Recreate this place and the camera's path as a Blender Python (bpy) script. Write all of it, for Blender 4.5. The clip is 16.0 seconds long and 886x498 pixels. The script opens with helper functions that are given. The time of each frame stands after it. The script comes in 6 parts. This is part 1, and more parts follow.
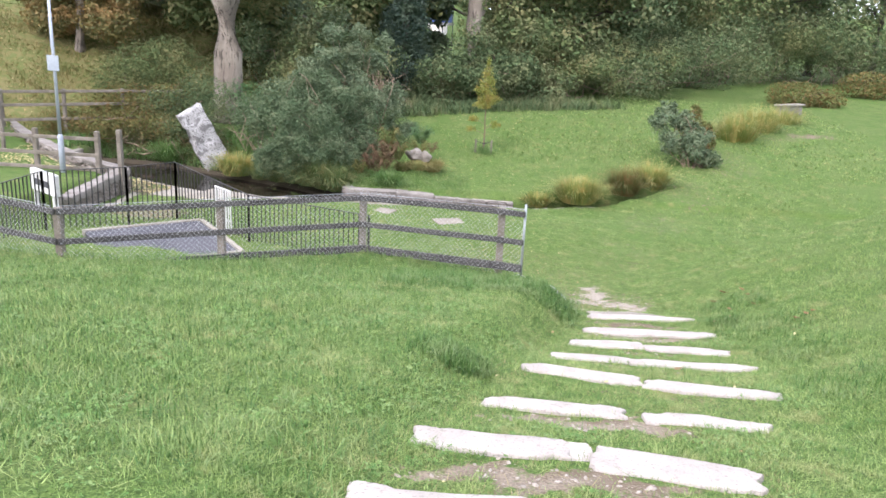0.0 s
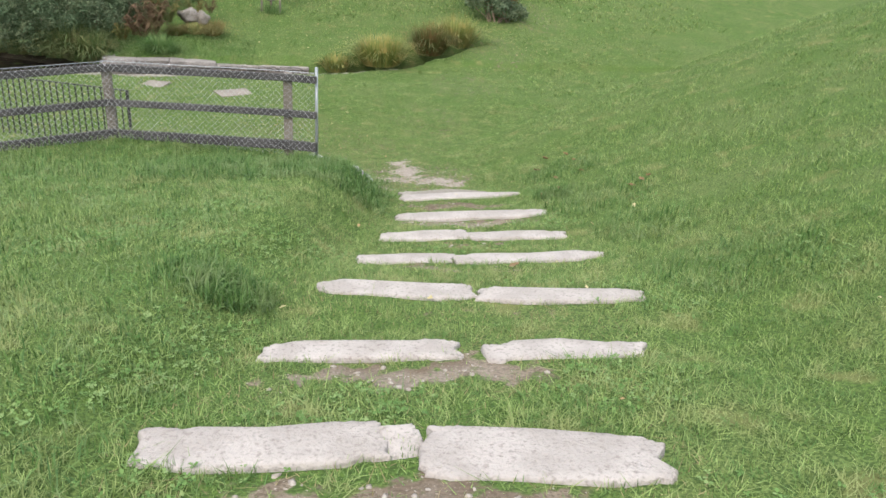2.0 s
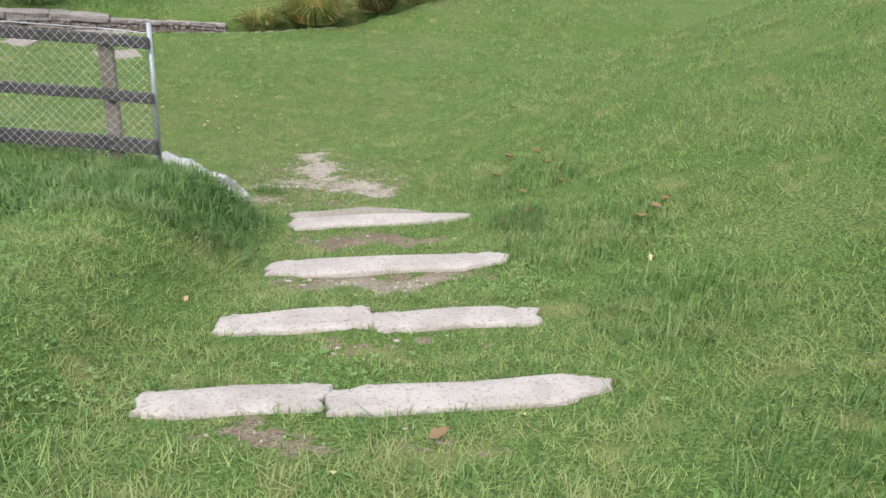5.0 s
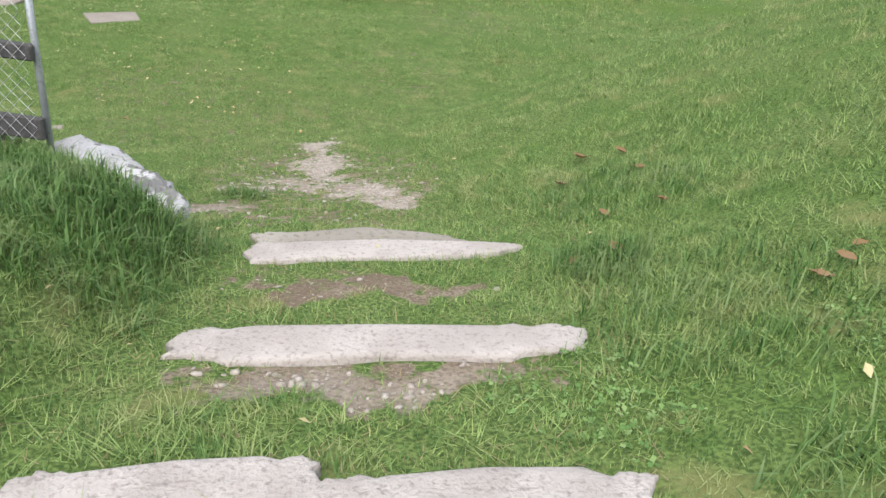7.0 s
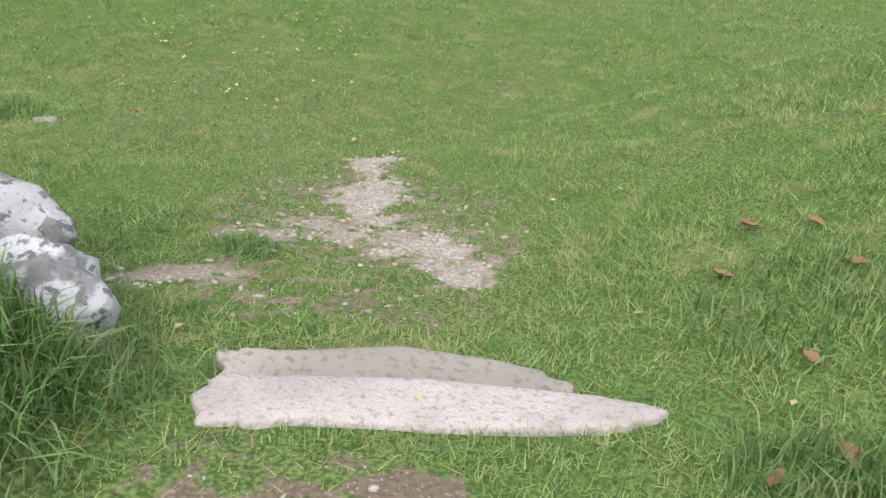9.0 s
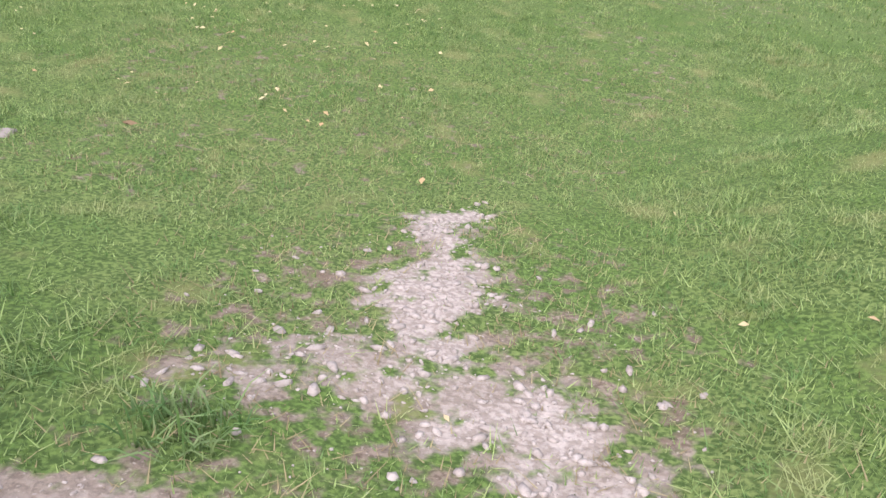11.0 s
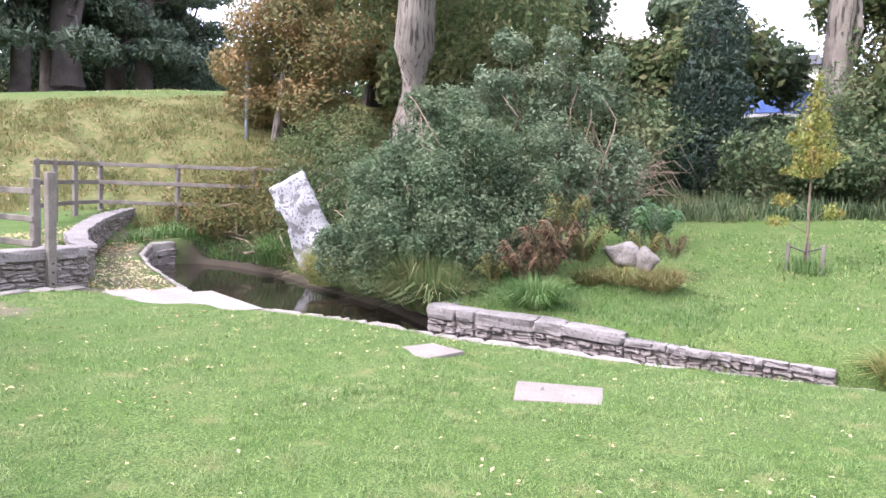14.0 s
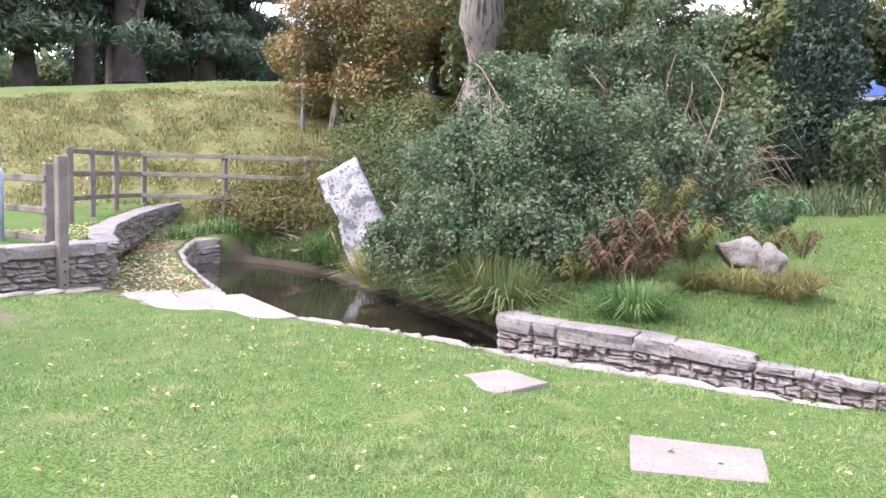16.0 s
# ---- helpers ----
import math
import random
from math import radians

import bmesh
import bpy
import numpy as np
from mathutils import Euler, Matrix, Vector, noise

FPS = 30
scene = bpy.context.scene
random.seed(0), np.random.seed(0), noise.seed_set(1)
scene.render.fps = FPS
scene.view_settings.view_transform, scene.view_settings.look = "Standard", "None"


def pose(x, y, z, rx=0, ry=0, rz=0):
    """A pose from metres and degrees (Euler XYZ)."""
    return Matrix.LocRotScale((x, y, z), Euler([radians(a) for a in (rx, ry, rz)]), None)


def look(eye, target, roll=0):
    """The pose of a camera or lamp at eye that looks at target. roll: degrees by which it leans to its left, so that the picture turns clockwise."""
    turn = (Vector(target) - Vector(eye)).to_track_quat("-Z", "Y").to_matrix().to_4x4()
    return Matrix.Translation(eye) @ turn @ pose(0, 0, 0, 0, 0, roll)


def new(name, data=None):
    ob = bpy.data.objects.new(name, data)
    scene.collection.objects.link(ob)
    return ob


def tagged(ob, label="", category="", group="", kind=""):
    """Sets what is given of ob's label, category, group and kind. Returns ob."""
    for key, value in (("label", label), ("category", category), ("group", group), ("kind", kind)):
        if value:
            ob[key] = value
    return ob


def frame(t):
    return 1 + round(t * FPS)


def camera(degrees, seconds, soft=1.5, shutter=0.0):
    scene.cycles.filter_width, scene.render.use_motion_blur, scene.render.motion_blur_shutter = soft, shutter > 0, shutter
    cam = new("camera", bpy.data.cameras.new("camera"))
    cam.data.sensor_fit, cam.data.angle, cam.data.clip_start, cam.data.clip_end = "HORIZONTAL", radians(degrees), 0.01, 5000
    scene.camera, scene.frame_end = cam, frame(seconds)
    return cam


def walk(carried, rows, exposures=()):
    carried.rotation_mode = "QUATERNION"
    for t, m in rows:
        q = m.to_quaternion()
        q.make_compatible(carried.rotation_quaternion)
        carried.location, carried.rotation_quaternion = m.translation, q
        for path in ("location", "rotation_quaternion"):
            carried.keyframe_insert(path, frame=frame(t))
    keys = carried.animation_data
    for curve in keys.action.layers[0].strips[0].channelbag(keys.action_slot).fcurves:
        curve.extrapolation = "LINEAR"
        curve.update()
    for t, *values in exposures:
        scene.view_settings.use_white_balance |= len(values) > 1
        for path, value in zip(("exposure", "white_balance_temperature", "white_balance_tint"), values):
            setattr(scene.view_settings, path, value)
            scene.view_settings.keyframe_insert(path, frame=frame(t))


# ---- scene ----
# Camera and walk
cam = camera(57.9, 16.0, shutter=0.05)
PATH = [
    (0, (1.484, -16.337, 5.103), (1.346, -14.424, 4.536), 3.0),
    (0.5, (1.529, -15.957, 5.03), (1.728, -14.116, 4.276), 3.0),
    (1, (1.668, -15.491, 4.902), (1.899, -13.659, 4.134), 2.9),
    (1.5, (1.648, -14.959, 4.76), (1.94, -13.15, 3.958), 3.6),
    (2, (1.699, -14.439, 4.625), (2.036, -12.658, 3.779), 4.0),
    (2.5, (1.827, -13.862, 4.501), (2.166, -12.083, 3.653), 4.0),
    (3, (1.954, -13.301, 4.254), (2.286, -11.524, 3.4), 3.7),
    (3.5, (2.131, -12.808, 4.248), (2.483, -11.04, 3.382), 3.9),
    (4, (2.312, -12.334, 4.202), (2.694, -10.584, 3.311), 4.7),
    (4.5, (2.514, -11.706, 3.991), (2.924, -9.972, 3.084), 5.3),
    (4.7, (2.59, -11.521, 3.964), (3.015, -9.796, 3.046), 5.4),
    (6.8, (3.265, -9.257, 3.268), (3.57, -7.523, 2.318), 6.0),
    (7, (3.262, -9.054, 3.139), (3.565, -7.326, 2.178), 6.0),
    (7.5, (3.332, -8.614, 3.079), (3.608, -6.887, 2.11), 5.7),
    (8, (3.432, -8.117, 3.033), (3.636, -6.402, 2.024), 5.2),
    (8.5, (3.475, -7.63, 2.771), (3.611, -5.909, 1.761), 5.9),
    (8.7, (3.479, -7.43, 2.782), (3.607, -5.714, 1.763), 6.4),
    (10.8, (3.46, -5.369, 2.195), (3.352, -3.69, 1.113), 6.5),
    (11, (3.443, -5.179, 2.187), (3.331, -3.496, 1.112), 6.5),
    (11.5, (3.379, -4.733, 2.182), (3.101, -3.03, 1.171), 5.4),
    (12, (3.229, -4.292, 1.968), (2.703, -2.53, 1.181), 4.4),
    (12.5, (3.213, -3.893, 1.881), (2.476, -2.116, 1.336), 2.9),
    (13, (3.141, -3.51, 1.878), (2.23, -1.765, 1.524), 2.2),
    (13.5, (2.961, -3.056, 1.845), (1.992, -1.327, 1.573), 2.3),
    (14, (2.826, -2.565, 1.756), (1.751, -0.889, 1.573), 2.0),
    (14.5, (2.565, -2.113, 1.705), (1.486, -0.44, 1.52), 2.0),
    (15, (2.301, -1.674, 1.644), (1.165, -0.039, 1.455), 1.8),
    (15.5, (1.994, -1.228, 1.577), (0.806, 0.369, 1.39), 1.4),
    (16, (1.635, -0.842, 1.524), (0.424, 0.738, 1.334), 1.7),
]
EXPOSURES = [(0.0, 1.7, 6050, 18), (0.5, 1.4, 6200, 13), (1.5, 1.2, 6300, 11), (7.6, 1.2, 6250, 12), (8.7, 1.2, 6250, 13), (11.0, 1.42, 6050, 25), (11.6, 1.56, 6020, 24), (12.3, 1.96, 5850, 25), (14.0, 2.1, 5820, 27), (16.0, 2.1, 5880, 27)]
walk(cam, [(t, look(eye, target, roll)) for t, eye, target, roll in PATH], EXPOSURES)

# Light: bright overcast sky with a wide, weak sun
SUN_UP, SUN_TURN = 48, 205
world = bpy.data.worlds.new("sky")
scene.world = world
world.use_nodes = True
wn, wl = world.node_tree.nodes, world.node_tree.links
sky = wn.new("ShaderNodeTexSky")
sky.sky_type, sky.sun_disc = "NISHITA", False
sky.sun_elevation, sky.sun_rotation = radians(SUN_UP), radians(SUN_TURN)
sky.air_density, sky.dust_density, sky.ozone_density = 0.9, 7.0, 0.6
cloud = wn.new("ShaderNodeMixRGB")
cloud.inputs[0].default_value = 0.72
cloud.inputs[2].default_value = (7.6, 7.9, 8.2, 1)
wl.new(sky.outputs[0], cloud.inputs[1])
wl.new(cloud.outputs[0], wn["Background"].inputs[0])
wn["Background"].inputs[1].default_value = 0.14
sun = new("sun", bpy.data.lights.new("sun", "SUN"))
sun.data.energy, sun.data.angle, sun.data.color = 1.1, radians(16), (1.0, 0.96, 0.9)
a, b = radians(SUN_TURN), radians(SUN_UP)
sun.matrix_world = look((math.sin(a) * math.cos(b) * 40, math.cos(a) * math.cos(b) * 40, math.sin(b) * 40), (0, 0, 0))


# ---------------------------------------------------------------- materials
class Nodes:
    def __init__(self, name):
        self.mat = bpy.data.materials.new(name)
        self.mat.use_nodes = True
        self.n, self.l = self.mat.node_tree.nodes, self.mat.node_tree.links
        self.bsdf = self.n["Principled BSDF"]
        self.geo = self.n.new("ShaderNodeNewGeometry")

    def noise(self, size, detail=4.0, where=None):
        """Fractal noise with features about size metres across, in world space."""
        node = self.n.new("ShaderNodeTexNoise")
        node.inputs["Scale"].default_value, node.inputs["Detail"].default_value = 1.0 / size, detail
        self.l.new(where or self.geo.outputs["Position"], node.inputs["Vector"])
        return node.outputs["Fac"]

    def ramp(self, value, low, high):
        node = self.n.new("ShaderNodeMapRange")
        node.interpolation_type = "SMOOTHSTEP"
        node.inputs["From Min"].default_value, node.inputs["From Max"].default_value = low, high
        self.l.new(value, node.inputs["Value"])
        return node.outputs[0]

    def mix(self, fac, one, two):
        node = self.n.new("ShaderNodeMixRGB")
        for slot, v in zip(node.inputs, (fac, one, two)):
            if isinstance(v, (int, float)):
                slot.default_value = v
            elif isinstance(v, tuple):
                slot.default_value = (*v, 1)
            else:
                self.l.new(v, slot)
        return node.outputs[0]

    def attribute(self, name):
        node = self.n.new("ShaderNodeAttribute")
        node.attribute_name = name
        return node.outputs["Fac"]

    def object_random(self):
        return self.n.new("ShaderNodeObjectInfo").outputs["Random"]

    def done(self, colour, rough=0.8, bump=None, strength=0.3, depth=0.01, metal=0.0, spec=0.3, thin=0.0):
        self.l.new(colour, self.bsdf.inputs["Base Color"])
        self.bsdf.inputs["Roughness"].default_value = rough
        self.bsdf.inputs["Metallic"].default_value = metal
        self.bsdf.inputs["Specular IOR Level"].default_value = spec
        if bump is not None:
            node = self.n.new("ShaderNodeBump")
            node.inputs["Strength"].default_value, node.inputs["Distance"].default_value = strength, depth
            self.l.new(bump, node.inputs["Height"])
            self.l.new(node.outputs[0], self.bsdf.inputs["Normal"])
        if thin:
            out = self.n["Material Output"]
            trans, both = self.n.new("ShaderNodeBsdfTranslucent"), self.n.new("ShaderNodeMixShader")
            self.l.new(colour, trans.inputs[0])
            both.inputs[0].default_value = thin
            self.l.new(self.bsdf.outputs[0], both.inputs[1])
            self.l.new(trans.outputs[0], both.inputs[2])
            self.l.new(both.outputs[0], out.inputs["Surface"])
        return self.mat


def surface(name, one, two, third, big, small, rough=0.85, strength=0.4, depth=0.01, metal=0.0, spec=0.3):
    """Two-scale stain and grain between three colours, a little different from piece to piece."""
    m = Nodes(name)
    c = m.mix(m.ramp(m.noise(big), 0.35, 0.65), one, two)
    c = m.mix(m.ramp(m.noise(small, 8), 0.5, 0.72), c, third)
    c = m.mix(m.ramp(m.object_random(), -0.6, 1.6), m.mix(0.35, c, one), c)
    return m.done(c, rough, m.noise(small * 0.7, 8), strength, depth, metal, spec)


def leafy(name, one, two, three, patch=0.5, rough=0.5, thin=0.25, spec=0.4, tuft=None):
    """Leaves or blades: each its own shade between three colours, in drifts; tuft adds small clumps of a fourth."""
    m = Nodes(name)
    r = m.geo.outputs["Random Per Island"]
    c = m.mix(r, one, two)
    c = m.mix(m.ramp(m.noise(patch), 0.48, 0.66), c, three)
    c = m.mix(m.ramp(r, 0.8, 1.0), c, three)
    if tuft:
        c = m.mix(m.ramp(m.noise(0.13, 3), 0.50, 0.66), c, tuft)
    return m.done(c, rough, None, thin=thin, spec=spec)


def ground_material():
    m = Nodes("ground_turf_and_soil")
    green = m.mix(m.ramp(m.noise(0.9), 0.35, 0.65), (0.085, 0.14, 0.032), (0.12, 0.16, 0.05))
    green = m.mix(m.ramp(m.noise(0.018, 8), 0.36, 0.62), green, (0.04, 0.068, 0.018))
    green = m.mix(m.ramp(m.noise(0.35, 6), 0.56, 0.75), green, (0.125, 0.135, 0.05))
    soil = m.mix(m.ramp(m.noise(0.3, 6), 0.35, 0.65), (0.125, 0.095, 0.068), (0.185, 0.15, 0.112))
    soil = m.mix(m.ramp(m.noise(0.02, 6), 0.45, 0.6), soil, (0.10, 0.078, 0.055))
    soil = m.mix(m.ramp(m.noise(0.012, 4), 0.6, 0.7), soil, (0.25, 0.215, 0.175))
    grit = m.mix(m.ramp(m.noise(0.025, 5), 0.4, 0.62), (0.205, 0.175, 0.145), (0.31, 0.275, 0.235))
    soil = m.mix(m.attribute("grit"), soil, grit)
    edge = m.n.new("ShaderNodeMath")
    edge.operation = "ADD"
    wobble = m.n.new("ShaderNodeMath")
    wobble.operation = "MULTIPLY_ADD"
    m.l.new(m.noise(0.09, 8), wobble.inputs[0])
    wobble.inputs[1].default_value, wobble.inputs[2].default_value = 2.3, -1.15
    m.l.new(m.attribute("bare"), edge.inputs[0])
    m.l.new(wobble.outputs[0], edge.inputs[1])
    c = m.mix(m.ramp(edge.outputs[0], 0.46, 0.85), green, soil)
    c = m.mix(m.attribute("mud"), c, (0.05, 0.042, 0.03))
    c = m.mix(m.attribute("dry"), c, m.mix(m.ramp(m.noise(0.25, 6), 0.4, 0.6), (0.14, 0.125, 0.055), (0.09, 0.105, 0.035)))
    return m.done(c, 0.95, m.noise(0.03, 8), 0.7, 0.02, spec=0.1)


TURF = ground_material()
GRASS = leafy("grass_blade", (0.05, 0.105, 0.022), (0.29, 0.385, 0.125), (0.235, 0.275, 0.105), 0.35, 0.6, 0.28, 0.3, (0.085, 0.165, 0.04))
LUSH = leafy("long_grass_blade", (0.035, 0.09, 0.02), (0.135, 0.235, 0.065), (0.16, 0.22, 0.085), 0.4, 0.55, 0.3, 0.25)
REED = leafy("sedge_blade", (0.13, 0.19, 0.05), (0.26, 0.26, 0.07), (0.36, 0.29, 0.10), 0.3, 0.5, 0.25)
WEED = leafy("dry_weed", (0.17, 0.15, 0.06), (0.10, 0.14, 0.04), (0.24, 0.20, 0.085), 0.9, 0.8, 0.3, 0.15)
HOLLY = leafy("holly_leaf", (0.052, 0.092, 0.044), (0.12, 0.168, 0.09), (0.17, 0.205, 0.115), 0.45, 0.6, 0.32, 0.18)
OAK = leafy("oak_leaf", (0.07, 0.11, 0.045), (0.14, 0.17, 0.07), (0.19, 0.185, 0.085), 1.2, 0.8, 0.3, 0.1)
AUTUMN = leafy("autumn_leaf", (0.11, 0.125, 0.045), (0.215, 0.175, 0.06), (0.25, 0.16, 0.06), 1.0, 0.6, 0.3)
WOOD_EDGE = leafy("hedge_leaf", (0.056, 0.09, 0.042), (0.115, 0.158, 0.074), (0.16, 0.17, 0.085), 1.3, 0.8, 0.25, 0.1)
PINE = leafy("pine_needle", (0.04, 0.068, 0.04), (0.07, 0.10, 0.06), (0.09, 0.115, 0.068), 1.5, 0.6, 0.2)
CYPRESS = leafy("cypress_spray", (0.022, 0.045, 0.032), (0.042, 0.075, 0.05), (0.06, 0.09, 0.052), 0.8, 0.6, 0.2)
SAPLING = leafy("sapling_leaf", (0.17, 0.21, 0.04), (0.25, 0.26, 0.055), (0.28, 0.22, 0.055), 0.3, 0.5, 0.35)
WILLOW = leafy("grey_green_leaf", (0.075, 0.115, 0.06), (0.14, 0.185, 0.11), (0.18, 0.215, 0.125), 0.5, 0.6, 0.3, 0.2)
SEDGE = leafy("drooping_sedge_blade", (0.07, 0.12, 0.04), (0.14, 0.18, 0.065), (0.20, 0.20, 0.085), 0.3, 0.55, 0.3, 0.25)
DRYLEAF = leafy("dry_brown_leaf", (0.16, 0.095, 0.05), (0.25, 0.16, 0.08), (0.20, 0.14, 0.08), 0.3, 0.8, 0.2, 0.15)
BRAMBLE = leafy("bramble_leaf", (0.05, 0.075, 0.03), (0.10, 0.11, 0.045), (0.15, 0.115, 0.06), 0.4, 0.7, 0.25, 0.15)
FERN = leafy("dead_bracken", (0.075, 0.048, 0.030), (0.125, 0.082, 0.048), (0.17, 0.125, 0.065), 0.3, 0.8, 0.2, 0.15)
BRACKEN = leafy("yellowing_bracken", (0.08, 0.11, 0.035), (0.15, 0.135, 0.045), (0.17, 0.11, 0.045), 0.3, 0.7, 0.25, 0.15)
STRAW = leafy("straw_blade", (0.20, 0.17, 0.085), (0.30, 0.26, 0.14), (0.16, 0.125, 0.07), 0.3, 0.8, 0.25, 0.15)
CLOVER = leafy("clover_leaf", (0.07, 0.15, 0.035), (0.14, 0.24, 0.065), (0.19, 0.27, 0.10), 0.25, 0.6, 0.25, 0.25)
IVY = leafy("ivy_leaf", (0.03, 0.08, 0.025), (0.06, 0.13, 0.035), (0.08, 0.15, 0.05), 0.4, 0.4, 0.15)
FALLEN = leafy("fallen_leaf", (0.36, 0.31, 0.14), (0.46, 0.40, 0.23), (0.33, 0.21, 0.10), 2.0, 0.6, 0.15)
LIMESTONE = surface("pale_step_stone", (0.29, 0.262, 0.238), (0.37, 0.338, 0.312), (0.20, 0.176, 0.16), 0.22, 0.022, 0.92, 0.85, 0.016)
FIELDSTONE = surface("brown_grey_field_stone", (0.16, 0.142, 0.122), (0.23, 0.21, 0.19), (0.07, 0.064, 0.05), 0.16, 0.035, 0.95, 0.9, 0.02)
FLAGSTONE = surface("worn_granite_flag", (0.20, 0.182, 0.155), (0.275, 0.25, 0.218), (0.14, 0.124, 0.10), 0.3, 0.03, 0.9, 0.6, 0.01)
SLABSTONE = surface("paving_concrete", (0.178, 0.156, 0.132), (0.22, 0.195, 0.167), (0.132, 0.114, 0.095), 0.3, 0.02, 0.9, 0.35, 0.004)
KERBSTONE = surface("kerb_granite", (0.19, 0.172, 0.145), (0.25, 0.23, 0.198), (0.12, 0.11, 0.09), 0.4, 0.03, 0.9, 0.4, 0.008)
WALLSTONE = surface("rubble_wall_stone", (0.15, 0.13, 0.113), (0.23, 0.203, 0.185), (0.085, 0.078, 0.065), 0.25, 0.04, 0.95, 0.8, 0.02)
COPING = surface("granite_coping", (0.165, 0.148, 0.135), (0.235, 0.215, 0.20), (0.085, 0.08, 0.066), 0.35, 0.04, 0.95, 0.7, 0.015)
MORTAR = surface("wall_mortar", (0.15, 0.135, 0.115), (0.20, 0.18, 0.155), (0.10, 0.09, 0.07), 0.3, 0.03, 1.0, 0.5, 0.01)
TIMBER = surface("weathered_timber", (0.13, 0.113, 0.094), (0.19, 0.17, 0.145), (0.08, 0.068, 0.056), 0.25, 0.02, 0.9, 0.5, 0.006)
DARKRAIL = surface("tarred_timber", (0.034, 0.033, 0.034), (0.06, 0.058, 0.058), (0.105, 0.10, 0.095), 0.3, 0.02, 0.9, 0.5, 0.006)
PINEBARK = surface("pine_bark", (0.06, 0.05, 0.044), (0.095, 0.08, 0.07), (0.035, 0.03, 0.026), 0.6, 0.08, 0.95, 0.9, 0.05)
def fissured(name, one, two, dark):
    m = Nodes(name)
    squash = m.n.new("ShaderNodeMapping")
    squash.inputs["Scale"].default_value = (1.0, 1.0, 0.16)
    m.l.new(m.geo.outputs["Position"], squash.inputs["Vector"])
    ridge = m.noise(0.09, 8, squash.outputs[0])
    c = m.mix(m.ramp(m.noise(0.6), 0.35, 0.65), one, two)
    c = m.mix(m.ramp(ridge, 0.52, 0.66), c, dark)
    return m.done(c, 0.95, ridge, 1.0, 0.08)


BARK = fissured("oak_bark", (0.15, 0.128, 0.106), (0.21, 0.185, 0.155), (0.05, 0.042, 0.034))
TWIG = surface("bare_twig", (0.17, 0.125, 0.09), (0.24, 0.18, 0.13), (0.12, 0.09, 0.065), 0.3, 0.03, 0.9, 0.3, 0.004)
ZINC = surface("galvanised_steel", (0.25, 0.27, 0.29), (0.33, 0.35, 0.37), (0.20, 0.21, 0.225), 0.2, 0.02, 0.5, 0.1, 0.002, 0.6, 0.5)
WIRE = surface("bright_galvanised_wire", (0.38, 0.39, 0.40), (0.46, 0.47, 0.48), (0.30, 0.31, 0.32), 0.2, 0.02, 0.5, 0.1, 0.002, 0.2, 0.5)
IRON = surface("black_painted_iron", (0.018, 0.018, 0.02), (0.03, 0.03, 0.032), (0.05, 0.045, 0.04), 0.3, 0.02, 0.5, 0.1, 0.002)
SLATE = surface("dark_grey_roofing", (0.05, 0.05, 0.06), (0.075, 0.075, 0.085), (0.04, 0.04, 0.046), 0.5, 0.03, 0.85, 0.3, 0.006)
WHITE = surface("white_paint", (0.45, 0.45, 0.445), (0.52, 0.52, 0.515), (0.36, 0.36, 0.35), 0.6, 0.05, 0.6, 0.1, 0.003)
RENDERED = surface("pale_house_render", (0.66, 0.60, 0.57), (0.74, 0.69, 0.66), (0.58, 0.53, 0.50), 1.5, 0.06, 0.9, 0.2, 0.006)
LAMPGREY = surface("grey_lamp_paint", (0.26, 0.29, 0.34), (0.32, 0.35, 0.40), (0.22, 0.235, 0.26), 0.5, 0.04, 0.5, 0.1, 0.002)
ASPHALT = surface("pale_lane_surface", (0.36, 0.34, 0.33), (0.44, 0.42, 0.41), (0.30, 0.28, 0.27), 1.0, 0.05, 0.95, 0.3, 0.006)
BLUE = surface("blue_pad", (0.10, 0.17, 0.42), (0.14, 0.22, 0.50), (0.08, 0.13, 0.32), 0.5, 0.05, 0.6, 0.1, 0.003)
PEBBLE = surface("pale_pebble", (0.24, 0.21, 0.178), (0.35, 0.315, 0.275), (0.17, 0.145, 0.115), 0.06, 0.01, 0.9, 0.3, 0.003)


def lichen_granite():
    m = Nodes("lichen_covered_granite")
    c = m.mix(m.ramp(m.noise(0.4), 0.35, 0.65), (0.30, 0.295, 0.295), (0.40, 0.395, 0.395))
    c = m.mix(m.ramp(m.noise(0.22, 12), 0.54, 0.60), c, (0.16, 0.155, 0.155))
    c = m.mix(m.ramp(m.noise(0.05, 12), 0.55, 0.62), c, (0.12, 0.115, 0.115))
    c = m.mix(m.ramp(m.noise(0.02, 6), 0.58, 0.68), c, (0.22, 0.215, 0.20))
    return m.done(c, 0.95, m.noise(0.06, 9), 0.8, 0.03)


GRANITE = lichen_granite()


def pond():
    m = Nodes("still_dark_water")
    c = m.mix(m.ramp(m.noise(0.8), 0.4, 0.6), (0.014, 0.012, 0.009), (0.024, 0.020, 0.014))
    return m.done(c, 0.06, m.noise(0.25, 3), 0.08, 0.01, spec=0.5)


WATER = pond()


